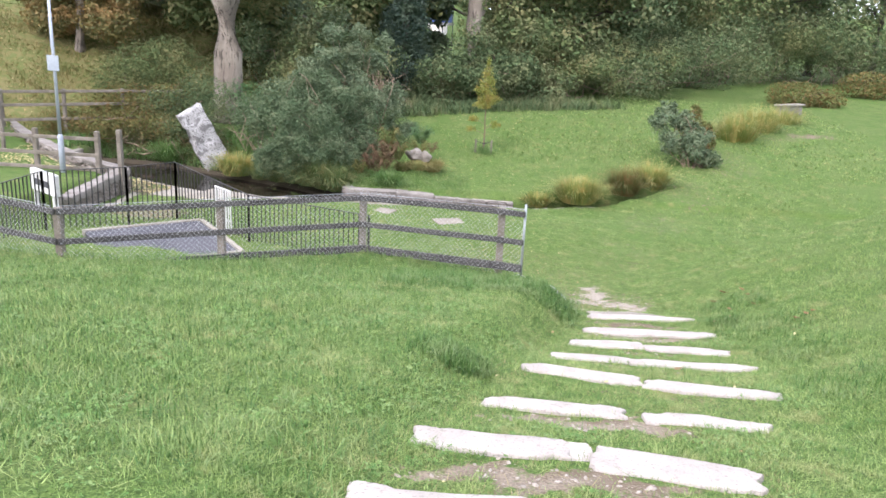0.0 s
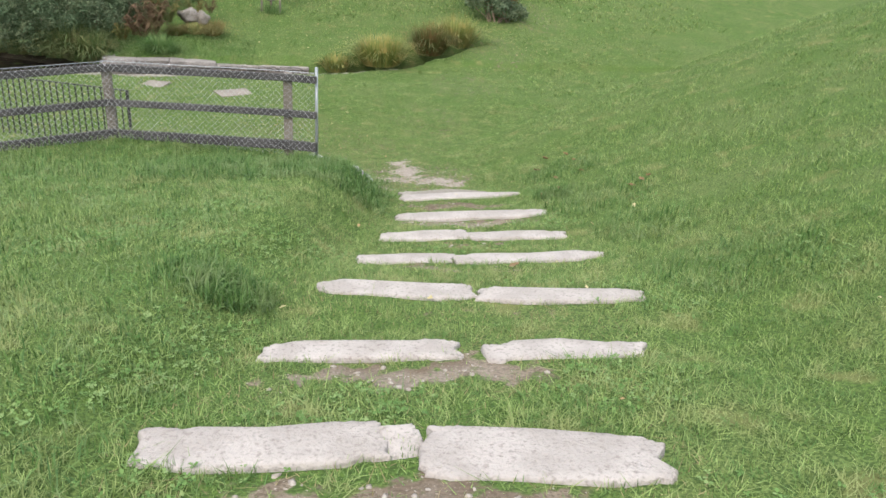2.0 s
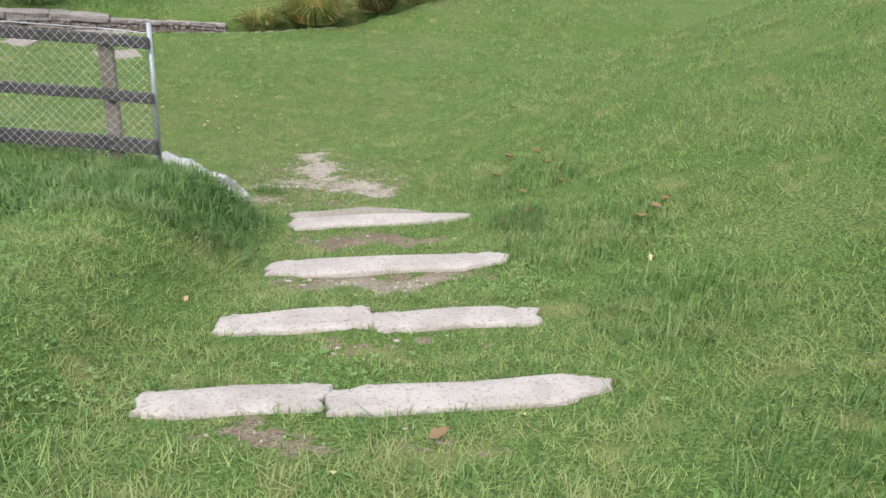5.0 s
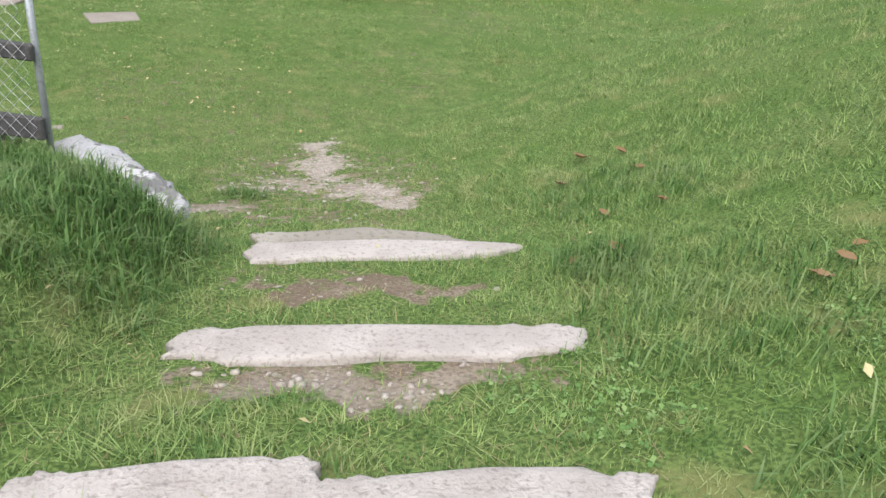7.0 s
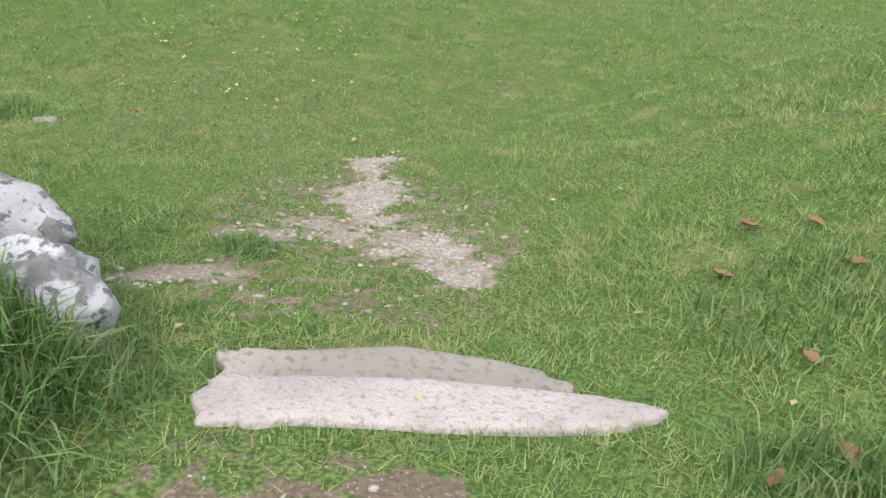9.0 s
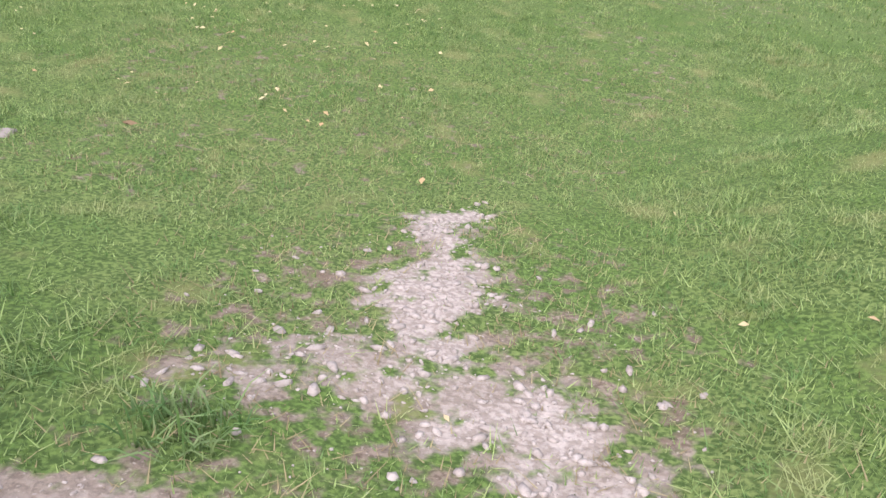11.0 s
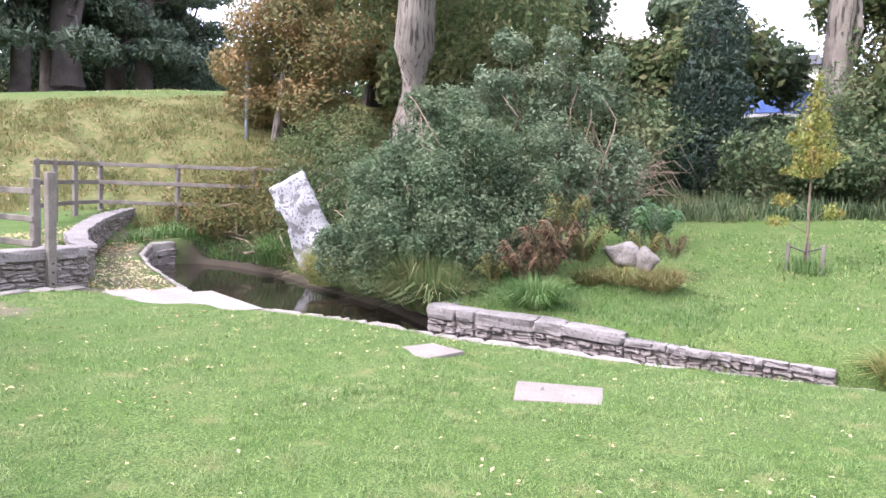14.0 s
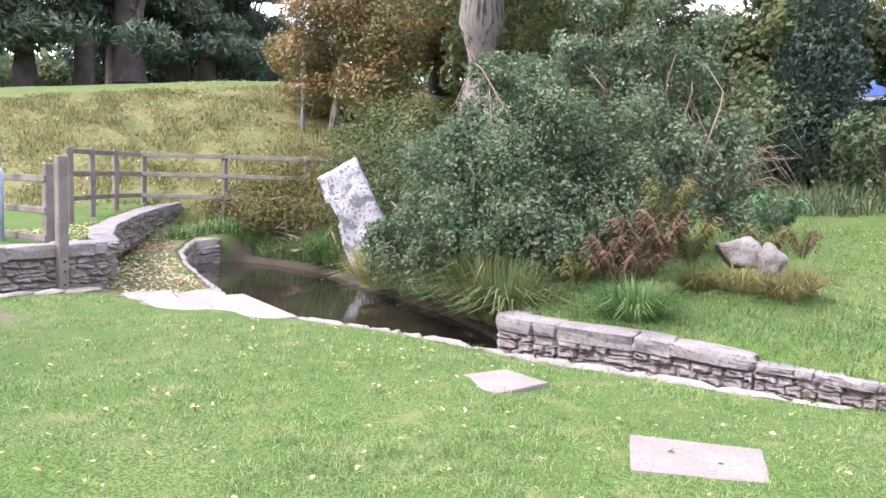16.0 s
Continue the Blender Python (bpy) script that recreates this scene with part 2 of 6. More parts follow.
# ---------------------------------------------------------------- mesh helpers
def raw(name, verts, faces, material, smooth=False):
    """A mesh from arrays: vertices (n, 3) and faces (m, k), all with k corners."""
    verts, faces = np.asarray(verts, np.float32), np.asarray(faces, np.int32)
    me = bpy.data.meshes.new(name)
    me.vertices.add(len(verts))
    me.vertices.foreach_set("co", verts.ravel())
    me.loops.add(faces.size)
    me.loops.foreach_set("vertex_index", faces.ravel())
    me.polygons.add(len(faces))
    me.polygons.foreach_set("loop_start", np.arange(0, faces.size, faces.shape[1], dtype=np.int32))
    if smooth:
        me.polygons.foreach_set("use_smooth", np.ones(len(faces), bool))
    me.update(calc_edges=True)
    me.materials.append(material)
    return me


def put(name, me, parent=None, m=None, label=""):
    ob = new(name, me)
    ob.parent = parent
    if m is not None:
        ob.matrix_basis = m
    return tagged(ob, label)


def from_bm(name, bm, material, smooth=False):
    me = bpy.data.meshes.new(name)
    bm.normal_update()
    bm.to_mesh(me)
    bm.free()
    me.materials.append(material)
    if smooth:
        me.polygons.foreach_set("use_smooth", np.ones(len(me.polygons), bool))
    return me


def part(name, bm, material, parent=None, label="", smooth=False):
    return put(name, from_bm(name, bm, material, smooth), parent, None, label)


def thing(name, at, label, category, group="", rz=0.0):
    ob = new(name)
    ob.empty_display_size = 0.1
    ob.matrix_basis = pose(*at, 0, 0, rz)
    return tagged(ob, label, category, group)


def block(bm, lo, hi, m=None, bevel=0.01, jitter=0.0, cuts=0):
    """A box with softened edges between two corners, laid by m."""
    made = bmesh.ops.create_cube(bm, size=1.0)["verts"]
    lo, hi = Vector(lo), Vector(hi)
    for v in made:
        v.co = Vector([(a + b) / 2 + c * (b - a) for a, b, c in zip(lo, hi, v.co)])
    edges = list({e for v in made for e in v.link_edges})
    if bevel:
        made = bmesh.ops.bevel(bm, geom=edges, offset=bevel, segments=1, affect="EDGES")["verts"]
    for v in made:
        if jitter:
            v.co += Vector(noise.noise_vector(v.co * 3.1)) * jitter
        if m is not None:
            v.co = m @ v.co
    return made


def tube(bm, points, radii, sides=8):
    """A closed tube along points with a radius at each."""
    rings = []
    for i, p in enumerate(points):
        p = Vector(p)
        ahead = Vector(points[min(i + 1, len(points) - 1)]) - Vector(points[max(i - 1, 0)])
        q = ahead.to_track_quat("Z", "Y")
        rings.append([bm.verts.new(p + q @ Vector((math.cos(k * math.tau / sides) * radii[i], math.sin(k * math.tau / sides) * radii[i], 0))) for k in range(sides)])
    for one, two in zip(rings, rings[1:]):
        for k in range(sides):
            bm.faces.new((one[k], one[(k + 1) % sides], two[(k + 1) % sides], two[k]))
    bm.faces.new(rings[0][::-1])
    bm.faces.new(rings[-1])


def slab_mesh(name, length, width, thick, material, seed, rough=0.05, taper=(0.0, 0.0)):
    """A flat irregular stone, long side along x: worn outline, rounded rim, uneven top at z 0."""
    bm, count = bmesh.new(), 84
    rings = []
    for inset, z in ((0.0, -thick), (0.0, -0.022), (0.004, -0.006), (0.014, 0.0), (0.05, 0.002)):
        ring = []
        for k in range(count):
            a = k * math.tau / count
            c, s = math.cos(a), math.sin(a)
            x = math.copysign(abs(c) ** 0.2, c)
            y = math.copysign(abs(s) ** 0.2, s)
            end = taper[1] if x > 0 else taper[0]
            y *= 1 - end * abs(x) ** 3
            flat = Vector((x * length * 3.0 + seed * 3.7, y * 1.3, seed))
            wob = noise.noise(flat) * rough + noise.noise(flat * 2.7) * rough * 0.55 + noise.noise(flat * 6.5) * rough * 0.4 + noise.noise(flat * 17.0) * rough * 0.18
            px, py = x * (length / 2 - inset) + wob * c, y * (width / 2 - min(inset, width * 0.2) + wob * 0.8)
            up = z + (noise.noise(Vector((px * 3, py * 3, seed))) * 0.012 if z > -0.03 else 0)
            ring.append(bm.verts.new((px, py, up)))
        rings.append(ring)
    for one, two in zip(rings, rings[1:]):
        for k in range(count):
            bm.faces.new((one[k], one[(k + 1) % count], two[(k + 1) % count], two[k]))
    bm.faces.new(rings[-1])
    return from_bm(name, bm, material, True)


def boulder_mesh(name, size, material, seed, detail=3, lumps=0.22):
    bm = bmesh.new()
    bmesh.ops.create_icosphere(bm, subdivisions=detail, radius=1.0)
    for v in bm.verts:
        n = noise.fractal(v.co * 1.1 + Vector((seed, seed * 2, 0)), 1.0, 2.0, 4)
        for k in range(11):
            face = Vector((math.sin(seed * 7.1 + k * 2.4), math.sin(seed * 3.3 + k * 4.1 + 1), math.sin(seed * 5.7 + k * 1.3 + 2))).normalized()
            over = v.co.dot(face) - (0.68 + 0.02 * k)
            if over > 0:
                v.co -= face * over
        v.co = Vector((math.copysign(abs(v.co.x) ** 0.85, v.co.x), math.copysign(abs(v.co.y) ** 0.85, v.co.y), math.copysign(abs(v.co.z) ** 0.85, v.co.z))) * (1 + n * lumps)
        v.co = Vector([c * s for c, s in zip(v.co, size)])
    return from_bm(name, bm, material, True)


def leaf_cloud(blobs, count, size, flat=0.5, shell=0.32, seed=1, aspect=0.5, droop=0.0, clump=0.22):
    """Leaves in uneven shells about blobs (x, y, z, rx, ry, rz): vertices and faces, four corners each."""
    g = np.random.default_rng(seed)
    blobs = np.asarray(blobs, float)
    weight = (blobs[:, 3] * blobs[:, 4] + blobs[:, 4] * blobs[:, 5] + blobs[:, 3] * blobs[:, 5]) ** 1.0
    pick = g.choice(len(blobs), count, p=weight / weight.sum())
    way = g.normal(size=(count, 3))
    way /= np.linalg.norm(way, axis=1)[:, None]
    lump = np.sin(way @ g.normal(size=(3, 6)) * 3.2 + pick[:, None] * 1.7 + g.uniform(0, 6, 6)).mean(1)
    gap = np.sin(way @ g.normal(size=(3, 5)) * 7.0 + pick[:, None] * 2.3).mean(1)
    r = 1 - shell * np.abs(g.normal(size=count)) * 0.7 + lump * clump + gap * 0.09
    b = blobs[pick]
    at = b[:, :3] + way * r[:, None] * b[:, 3:]
    keep = (gap > -0.62)
    at, way, count = at[keep], way[keep], int(keep.sum())
    normal = way * 0.8 + g.normal(size=(count, 3)) * (1 - flat) + np.array([0, 0, flat])
    normal /= np.linalg.norm(normal, axis=1)[:, None]
    along = np.cross(normal, g.normal(size=(count, 3)))
    along[:, 2] -= droop
    along /= np.linalg.norm(along, axis=1)[:, None]
    side = np.cross(normal, along)
    s = size * g.uniform(0.55, 1.35, count)[:, None]
    corners = np.stack([at - along * s * 0.5, at + side * s * aspect * 0.5 + normal * s * 0.06, at + along * s * 0.5 - normal * s * 0.12, at - side * s * aspect * 0.5 + normal * s * 0.06], 1)
    return corners.reshape(-1, 3), np.arange(4 * count).reshape(-1, 4)


def blade_cloud(x, y, z, height, width, lean, seed=2, bend=0.6, short=False):
    """Blades that stand at x, y, z: vertices and triangles. Short ones are straight, the others bent."""
    g = np.random.default_rng(seed)
    n = len(x)
    turn, tilt = g.uniform(0, math.tau, n), np.abs(g.normal(0, 1, n)) * lean
    h = height * g.uniform(0.55, 1.3, n)
    w = width * g.uniform(0.7, 1.3, n)
    out = np.stack([np.cos(turn), np.sin(turn), np.zeros(n)], 1)
    side = np.stack([-np.sin(turn), np.cos(turn), np.zeros(n)], 1) * (w / 2)[:, None]
    root = np.stack([x, y, z], 1)
    up = np.array([0, 0, 1.0])
    mid = root + up * (h * 0.55)[:, None] + out * (h * tilt * 0.45)[:, None]
    tip = root + up * (h * (1 - bend * np.clip(tilt, 0, 1.2) * 0.55))[:, None] + out * (h * tilt * 1.15)[:, None]
    if short:
        return np.stack([root - side, root + side, tip], 1).reshape(-1, 3), np.arange(3 * n).reshape(-1, 3)
    verts = np.stack([root - side, root + side, mid + side * 0.75, mid - side * 0.75, tip], 1).reshape(-1, 3)
    k = np.arange(n)[:, None] * 5
    tris = np.concatenate([k + [0, 1, 2], k + [0, 2, 3], k + [3, 2, 4]], 1).reshape(-1, 3)
    return verts, tris


def merge(chunks):
    verts, faces, at = [], [], 0
    for v, f in chunks:
        verts.append(v)
        faces.append(f + at)
        at += len(v)
    return np.concatenate(verts), np.concatenate(faces)


# ---------------------------------------------------------------- the lie of the land
def ease(low, high, v):
    t = np.clip((v - low) / (high - low), 0, 1)
    return t * t * (3 - 2 * t)


STEP_Y = [-30, -16.4, -12.7, -11.8, -10.6, -9.6, -8.35, -7.4, -6.25, -5.05, -4.3, -3.5, -2.6, -1.6, -0.6, 0.5, 40]
STEP_Z = [7.2, 3.64, 2.66, 2.47, 2.17, 2.0, 1.62, 1.40, 1.15, 0.89, 0.70, 0.52, 0.36, 0.20, 0.07, 0, 0]
FENCE = [(1.84, -4.84), (1.50, -4.75), (-0.70, -4.10), (-2.68, -5.05), (-4.60, -6.10), (-6.10, -5.70), (-8.2, -5.70)]
NEAR_BANK = [(-13.25, 10.3), (-13.4, 9.7), (-12.35, 8.65), (-11.15, 7.95), (-9.3, 7.1), (-8.0, 6.45), (-6.7, 5.95), (-5.1, 5.35), (-3.7, 5.4), (-2.5, 5.55), (-1.1, 5.75), (0.2, 5.95), (1.7, 6.25), (2.6, 6.45), (4.3, 7.15), (5.6, 7.9), (6.9, 9.2)]
FAR_BANK = [(7.4, 9.7), (5.4, 8.7), (3.4, 7.7), (1.75, 7.25), (-0.3, 6.97), (-1.68, 6.72), (-2.3, 6.55), (-3.1, 6.42), (-3.3, 7.3), (-4.6, 8.1), (-5.6, 8.7), (-7.6, 9.5), (-10.0, 10.6), (-12.0, 10.85), (-12.9, 10.7)]
STREAM = NEAR_BANK + FAR_BANK
WATER_Z = -0.62


def inside(poly, x, y):
    """Signed distance to a polygon, positive within."""
    x, y = np.asarray(x, float), np.asarray(y, float)
    far, within = np.full(x.shape, 1e9), np.zeros(x.shape, bool)
    for (ax, ay), (bx, by) in zip(poly, poly[1:] + poly[:1]):
        t = np.clip(((x - ax) * (bx - ax) + (y - ay) * (by - ay)) / ((bx - ax) ** 2 + (by - ay) ** 2), 0, 1)
        far = np.minimum(far, np.hypot(x - ax - t * (bx - ax), y - ay - t * (by - ay)))
        if ay != by:
            within ^= ((ay > y) != (by > y)) & (x < (bx - ax) * (y - ay) / (by - ay) + ax)
    return np.where(within, far, -far)


LEFT_LAND = [(-9.08, 2.0), (-9.4, 5.1), (-10.1, 5.6), (-11.2, 6.25), (-12.8, 7.6), (-14.5, 9.4), (-16.5, 11.5), (-24, 14), (-24, -3), (-10.2, -3)]


def land(x, y):
    """The ground's height at x, y."""
    x, y = np.asarray(x, float), np.asarray(y, float)
    z = np.interp(y, STEP_Y, STEP_Z)
    z = z - 0.030 * np.clip(y - 3, 0, 2.7) ** 2 + 0.105 * np.clip(y - 7, 0, 12) + 0.03 * np.clip(y - 19, 0, 60)
    z = z - 0.14 * ease(-4.0, -8.6, x) * ease(0.5, 4.0, y)
    toe = np.interp(y, [-20, -11, -7, -4.5, -2.4, -0.6, 1, 2.5, 6, 12, 30], [4.1, 4.3, 4.45, 4.35, 4.05, 4.4, 6.6, 9.0, 13.5, 21, 42])
    rise = 0.40 * 0.25 * np.logaddexp(0, (x - toe) / 0.25)
    z = z + np.minimum(rise, 4 + 0.1 * rise)
    # grassy bank behind the pool
    z = z + 3.95 * ease(17.5, 31, 0.7 * (y - x)) * ease(-1.0, -8.0, x)
    z = z + 0.03 * np.clip(0.7 * (y - x) - 33, 0, 60) * ease(-8.0, -16.0, x)
    # mound left of the steps, held by the fence
    side = np.interp(y, [-15.2, -11.6, -9.4, -6.2, -5.0, -3.8], [0.35, 0.7, 1.4, 2.25, 2.58, 2.62])
    top = np.interp(y, [-30, -16, -11.7, -5.0], [7.2, 3.62, 2.56, 1.34])
    brink = np.interp(x, [-8, -6.1, -4.6, -2.68, -0.70, 1.5, 1.9, 2.3, 3], [-5.5, -5.55, -5.95, -4.9, -3.95, -4.62, -4.85, -5.2, -5.3])
    mound = (1 - ease(-0.45, 0.35, x - side)) * (1 - ease(0.0, 0.35, y - brink))
    z = z + np.maximum(top - z, 0) * mound
    # raised ground behind the left wall
    z = z + 0.55 * ease(0.0, 0.3, inside(LEFT_LAND, x, y))
    # low shelf along the pool's far side
    shelf = ease(0.0, 0.4, y - np.interp(x, [-13, -8, -5, -3.3], [9.7, 8.4, 7.4, 6.7])) * ease(-3.15, -3.35, x) * ease(-13.3, -12.7, x) * (1 - ease(0.15, 1.7, -inside(STREAM, x, y)))
    z = z + np.minimum(-0.5 - z, 0) * shelf
    # turf up to the stream wall's coping, and the hump under the boulder
    back = y - np.interp(x, [-3.2, -1.68, 1.8], [6.68, 6.95, 7.45])
    z = z + np.interp(x, [-3.45, -3.2, -1.68, -0.55, 1.8], [0, 0.2, 0.16, 0.13, 0.11]) * ease(-0.02, 0.16, back) * (1 - ease(1.0, 3.5, back))
    z = z + 0.40 * np.exp(-((x + 1.28) / 0.62) ** 2 - ((y - 9.25) / 0.7) ** 2)
    # fine unevenness
    z = z + 0.018 * np.sin(x * 2.3 + np.sin(y * 1.7)) * np.sin(y * 2.1 + np.cos(x * 1.3)) + 0.008 * np.sin(x * 6.1 + y * 3.3) * np.sin(y * 7.3 - x * 2.2)
    return z


def ground_z(x, y):
    return float(land(x, y))


BARE = [  # worn soil: x, y, half length, half depth, strength
    (1.95, -12.27, 0.95, 0.22, 1.0), (2.3, -10.97, 0.85, 0.19, 1.0), (2.9, -10.02, 0.6, 0.1, 0.4), (2.65, -8.72, 0.42, 0.13, 0.8), (3.3, -8.85, 0.45, 0.1, 0.55),
    (3.3, -7.74, 0.6, 0.11, 0.55), (3.42, -6.66, 0.72, 0.2, 1.0), (3.0, -6.6, 0.4, 0.14, 0.9), (3.5, -5.7, 0.68, 0.15, 0.95), (3.1, -5.45, 0.5, 0.1, 0.5),
    (3.26, -2.15, 0.11, 0.5, 1.0), (3.28, -2.75, 0.19, 0.45, 1.05), (3.02, -2.6, 0.22, 0.3, 0.68), (3.2, -3.25, 0.5, 0.2, 0.8), (2.75, -3.42, 0.42, 0.2, 0.66), (3.62, -3.48, 0.26, 0.24, 1.0), (3.86, -3.78, 0.24, 0.22, 1.0), (3.9, -3.3, 0.4, 0.3, 0.6), (2.55, -4.1, 0.5, 0.2, 0.85), (3.2, -4.3, 0.8, 0.25, 0.6), (3.3, -3.0, 1.05, 1.3, 0.56),
    (-7.2, 2.4, 1.1, 0.8, 0.75), (-8.6, 5.7, 0.9, 0.9, 0.75), (-9.8, 6.6, 1.1, 0.9, 0.7), (-11.2, 7.5, 1.2, 0.8, 0.7), (-12.8, 8.6, 1.3, 0.9, 0.7), (-14.5, 9.9, 1.5, 1.0, 0.6), (13.9, 17.9, 1.2, 0.35, 0.9), (12.6, 17.2, 1.0, 0.5, 0.5),
    (3.0, -0.6, 1.8, 0.9, 0.32), (1.9, -1.5, 1.2, 0.8, 0.32), (4.2, 1.6, 1.0, 1.8, 0.36), (5.6, 5.0, 1.1, 2.2, 0.38), (7.2, 9.0, 1.2, 2.4, 0.40), (9.3, 13.0, 1.4, 2.6, 0.42), (1.6, 0.4, 1.6, 1.2, 0.36),
]
GRIT = [(3.25, -2.1, 0.19, 0.5, 1.0), (3.28, -2.8, 0.23, 0.5, 1.0), (3.15, -3.25, 0.5, 0.16, 0.6), (2.75, -3.45, 0.35, 0.16, 0.45), (3.62, -3.48, 0.24, 0.2, 1.0), (3.86, -3.78, 0.2, 0.2, 1.0), (2.5, -4.12, 0.4, 0.15, 0.5), (3.4, -6.72, 0.6, 0.12, 0.4), (2.2, -11.0, 0.7, 0.12, 0.4), (1.7, -12.3, 0.6, 0.1, 0.3)]


def patches(table, x, y):
    out = np.zeros(np.shape(x))
    x, y = x + 0.09 * np.sin(y * 8.3 + x * 3.7) + 0.045 * np.sin(y * 21 - x * 13), y + 0.08 * np.sin(x * 9.1 - y * 2.9) + 0.04 * np.sin(x * 23 + y * 11)
    for px, py, rx, ry, s in table:
        out = np.maximum(out, s * (1 - ease(0.55, 1.35, np.hypot((x - px) / rx, (y - py) / ry))))
    return out


def spaced(spans):
    cuts = []
    for low, high, step in spans:
        cuts.append(np.arange(low, high, step))
    return np.concatenate(cuts + [[spans[-1][1]]])


def build_ground():
    xs = spaced([(-400, -60, 34), (-60, -26, 2.0), (-26, -14, 0.5), (-14, 8, 0.11), (8, 20, 0.4), (20, 60, 2.0), (60, 400, 34)])
    ys = spaced([(-400, -40, 36), (-40, -17, 1.5), (-17, 12.5, 0.11), (12.5, 30, 0.4), (30, 60, 2.0), (60, 400, 34)])
    gx, gy = np.meshgrid(xs, ys)
    gz = land(gx, gy)
    cut = inside(STREAM, gx, gy)
    gz = gz + (np.minimum(gz, -1.05) - gz) * ease(-0.02, 0.14, cut)
    w = len(xs)
    k = np.arange(w * (len(ys) - 1)).reshape(-1, w)[:, :-1].ravel()
    me = raw("ground", np.stack([gx, gy, gz], -1).reshape(-1, 3), np.stack([k, k + 1, k + w + 1, k + w], 1), TURF, True)
    fields = {
        "bare": patches(BARE, gx, gy),
        "grit": patches(GRIT, gx, gy),
        "mud": np.maximum(ease(0.0, 0.2, cut), ease(0.0, 0.4, gy - np.interp(gx, [-13, -8, -5, -3.3], [9.7, 8.4, 7.4, 6.7])) * ease(-3.15, -3.35, gx) * ease(-13.4, -12.9, gx) * ease(-0.9, -0.3, cut)),
        "dry": ease(-7, -10, gx) * ease(18, 20, 0.7 * (gy - gx)) * (1 - ease(27.5, 30, 0.7 * (gy - gx))),
    }
    for name, values in fields.items():
        me.attributes.new(name, "FLOAT", "POINT").data.foreach_set("value", values.ravel().astype(np.float32))
    tagged(new("ground", me), "mown green grass with worn soil and gritty patches", "ground", kind="structure")


build_ground()

# pool and stream
wb = bmesh.new()
wb.faces.new([wb.verts.new((x, y, WATER_Z)) for x, y in [(-17, 8), (-8, 5.6), (-5, 4.9), (2, 5.8), (8, 8.5), (8, 10.5), (1.5, 7.8), (-2.6, 7.2), (-4.5, 9.0), (-9, 11.5), (-17, 13)]])
tagged(part("water", wb, WATER), "still dark stream water between stone banks", "water", kind="structure")


# ---------------------------------------------------------------- steps, slabs, boulders
STEPS = [  # left end x, y; right end x, y; depth; taper left, right
    (0.78, -12.60, 1.91, -12.70, 0.40, 0.1, 0.1), (2.06, -12.74, 2.90, -12.88, 0.40, 0.1, 0.25),
    (1.04, -11.58, 2.01, -11.62, 0.36, 0.25, 0.05), (2.15, -11.66, 3.12, -11.86, 0.44, 0.05, 0.35),
    (1.44, -10.45, 2.54, -10.53, 0.27, 0.3, 0.1), (2.66, -10.61, 3.60, -10.66, 0.27, 0.1, 0.4),
    (1.78, -9.36, 2.82, -9.50, 0.29, 0.35, 0.2), (2.85, -9.54, 4.00, -9.72, 0.30, 0.2, 0.5),
    (2.12, -8.19, 2.96, -8.22, 0.27, 0.25, 0.1), (2.95, -8.30, 4.24, -8.36, 0.26, 0.1, 0.45),
    (2.43, -7.22, 3.27, -7.24, 0.30, 0.35, 0.15), (3.26, -7.30, 4.25, -7.34, 0.28, 0.1, 0.2),
    (2.66, -6.19, 4.36, -6.25, 0.31, 0.1, 0.25), (2.85, -5.02, 4.38, -5.00, 0.30, 0.15, 0.75),
]


def stone_step(n, x0, y0, x1, y1, depth, tl, tr):
    rz = math.degrees(math.atan2(y1 - y0, x1 - x0))
    cx, cy = (x0 + x1) / 2, (y0 + y1) / 2 - depth / 2
    slope = math.degrees(math.atan((ground_z(cx, cy + 0.3) - ground_z(cx, cy - 0.3)) / 0.6)) * 0.55
    lift = [max(ground_z(x, y - depth * k) for k in (0.2, 0.8)) for x, y in ((x0 + 0.08, y0), (x1 - 0.08, y1))]
    roll = math.degrees(math.atan2(lift[0] - lift[1], x1 - x0))
    level = max(sum(lift) / 2, ground_z(cx, cy))
    ob = new("stone_step", slab_mesh("stone_step", math.hypot(x1 - x0, y1 - y0), depth, 0.2, LIMESTONE, n * 1.37 + 2, 0.06, (tl, tr)))
    ob.matrix_basis = pose(cx, cy, level + 0.016, slope, roll, rz)
    tagged(ob, "long rough pale limestone slab set in the turf as a step", "step", "stone steps down the bank")


for n, (x0, y0, x1, y1, depth, tl, tr) in enumerate(STEPS):
    stone_step(n, x0, y0 - 0.02, x1, y1 - 0.02, depth * 0.92, tl, tr)
ob = new("stone_step", slab_mesh("stone_step", 1.25, 0.30, 0.2, KERBSTONE, 31, 0.05, (0.5, 0.7)))
ob.matrix_basis = pose(3.52, -4.99, ground_z(3.52, -5.02) + 0.012, 4, 0, 1)
tagged(ob, "low grey-brown stone sunk behind the bottom step", "step", "stone steps down the bank")
ob = new("infill_stone", slab_mesh("infill_stone", 0.17, 0.24, 0.15, LIMESTONE, 23, 0.03))
ob.matrix_basis = pose(2.08, -11.83, ground_z(2.08, -11.83) + 0.025, 5, 0, 5)
tagged(ob, "small pale stone wedged between two step slabs", "stone")


SLAB_NEAR = [(-0.04, 3.02), (0.59, 3.31), (0.40, 3.82), (-0.29, 3.55)]
SLAB_FAR = [(-1.96, 3.88), (-1.42, 3.74), (-1.30, 4.34), (-1.76, 4.44)]


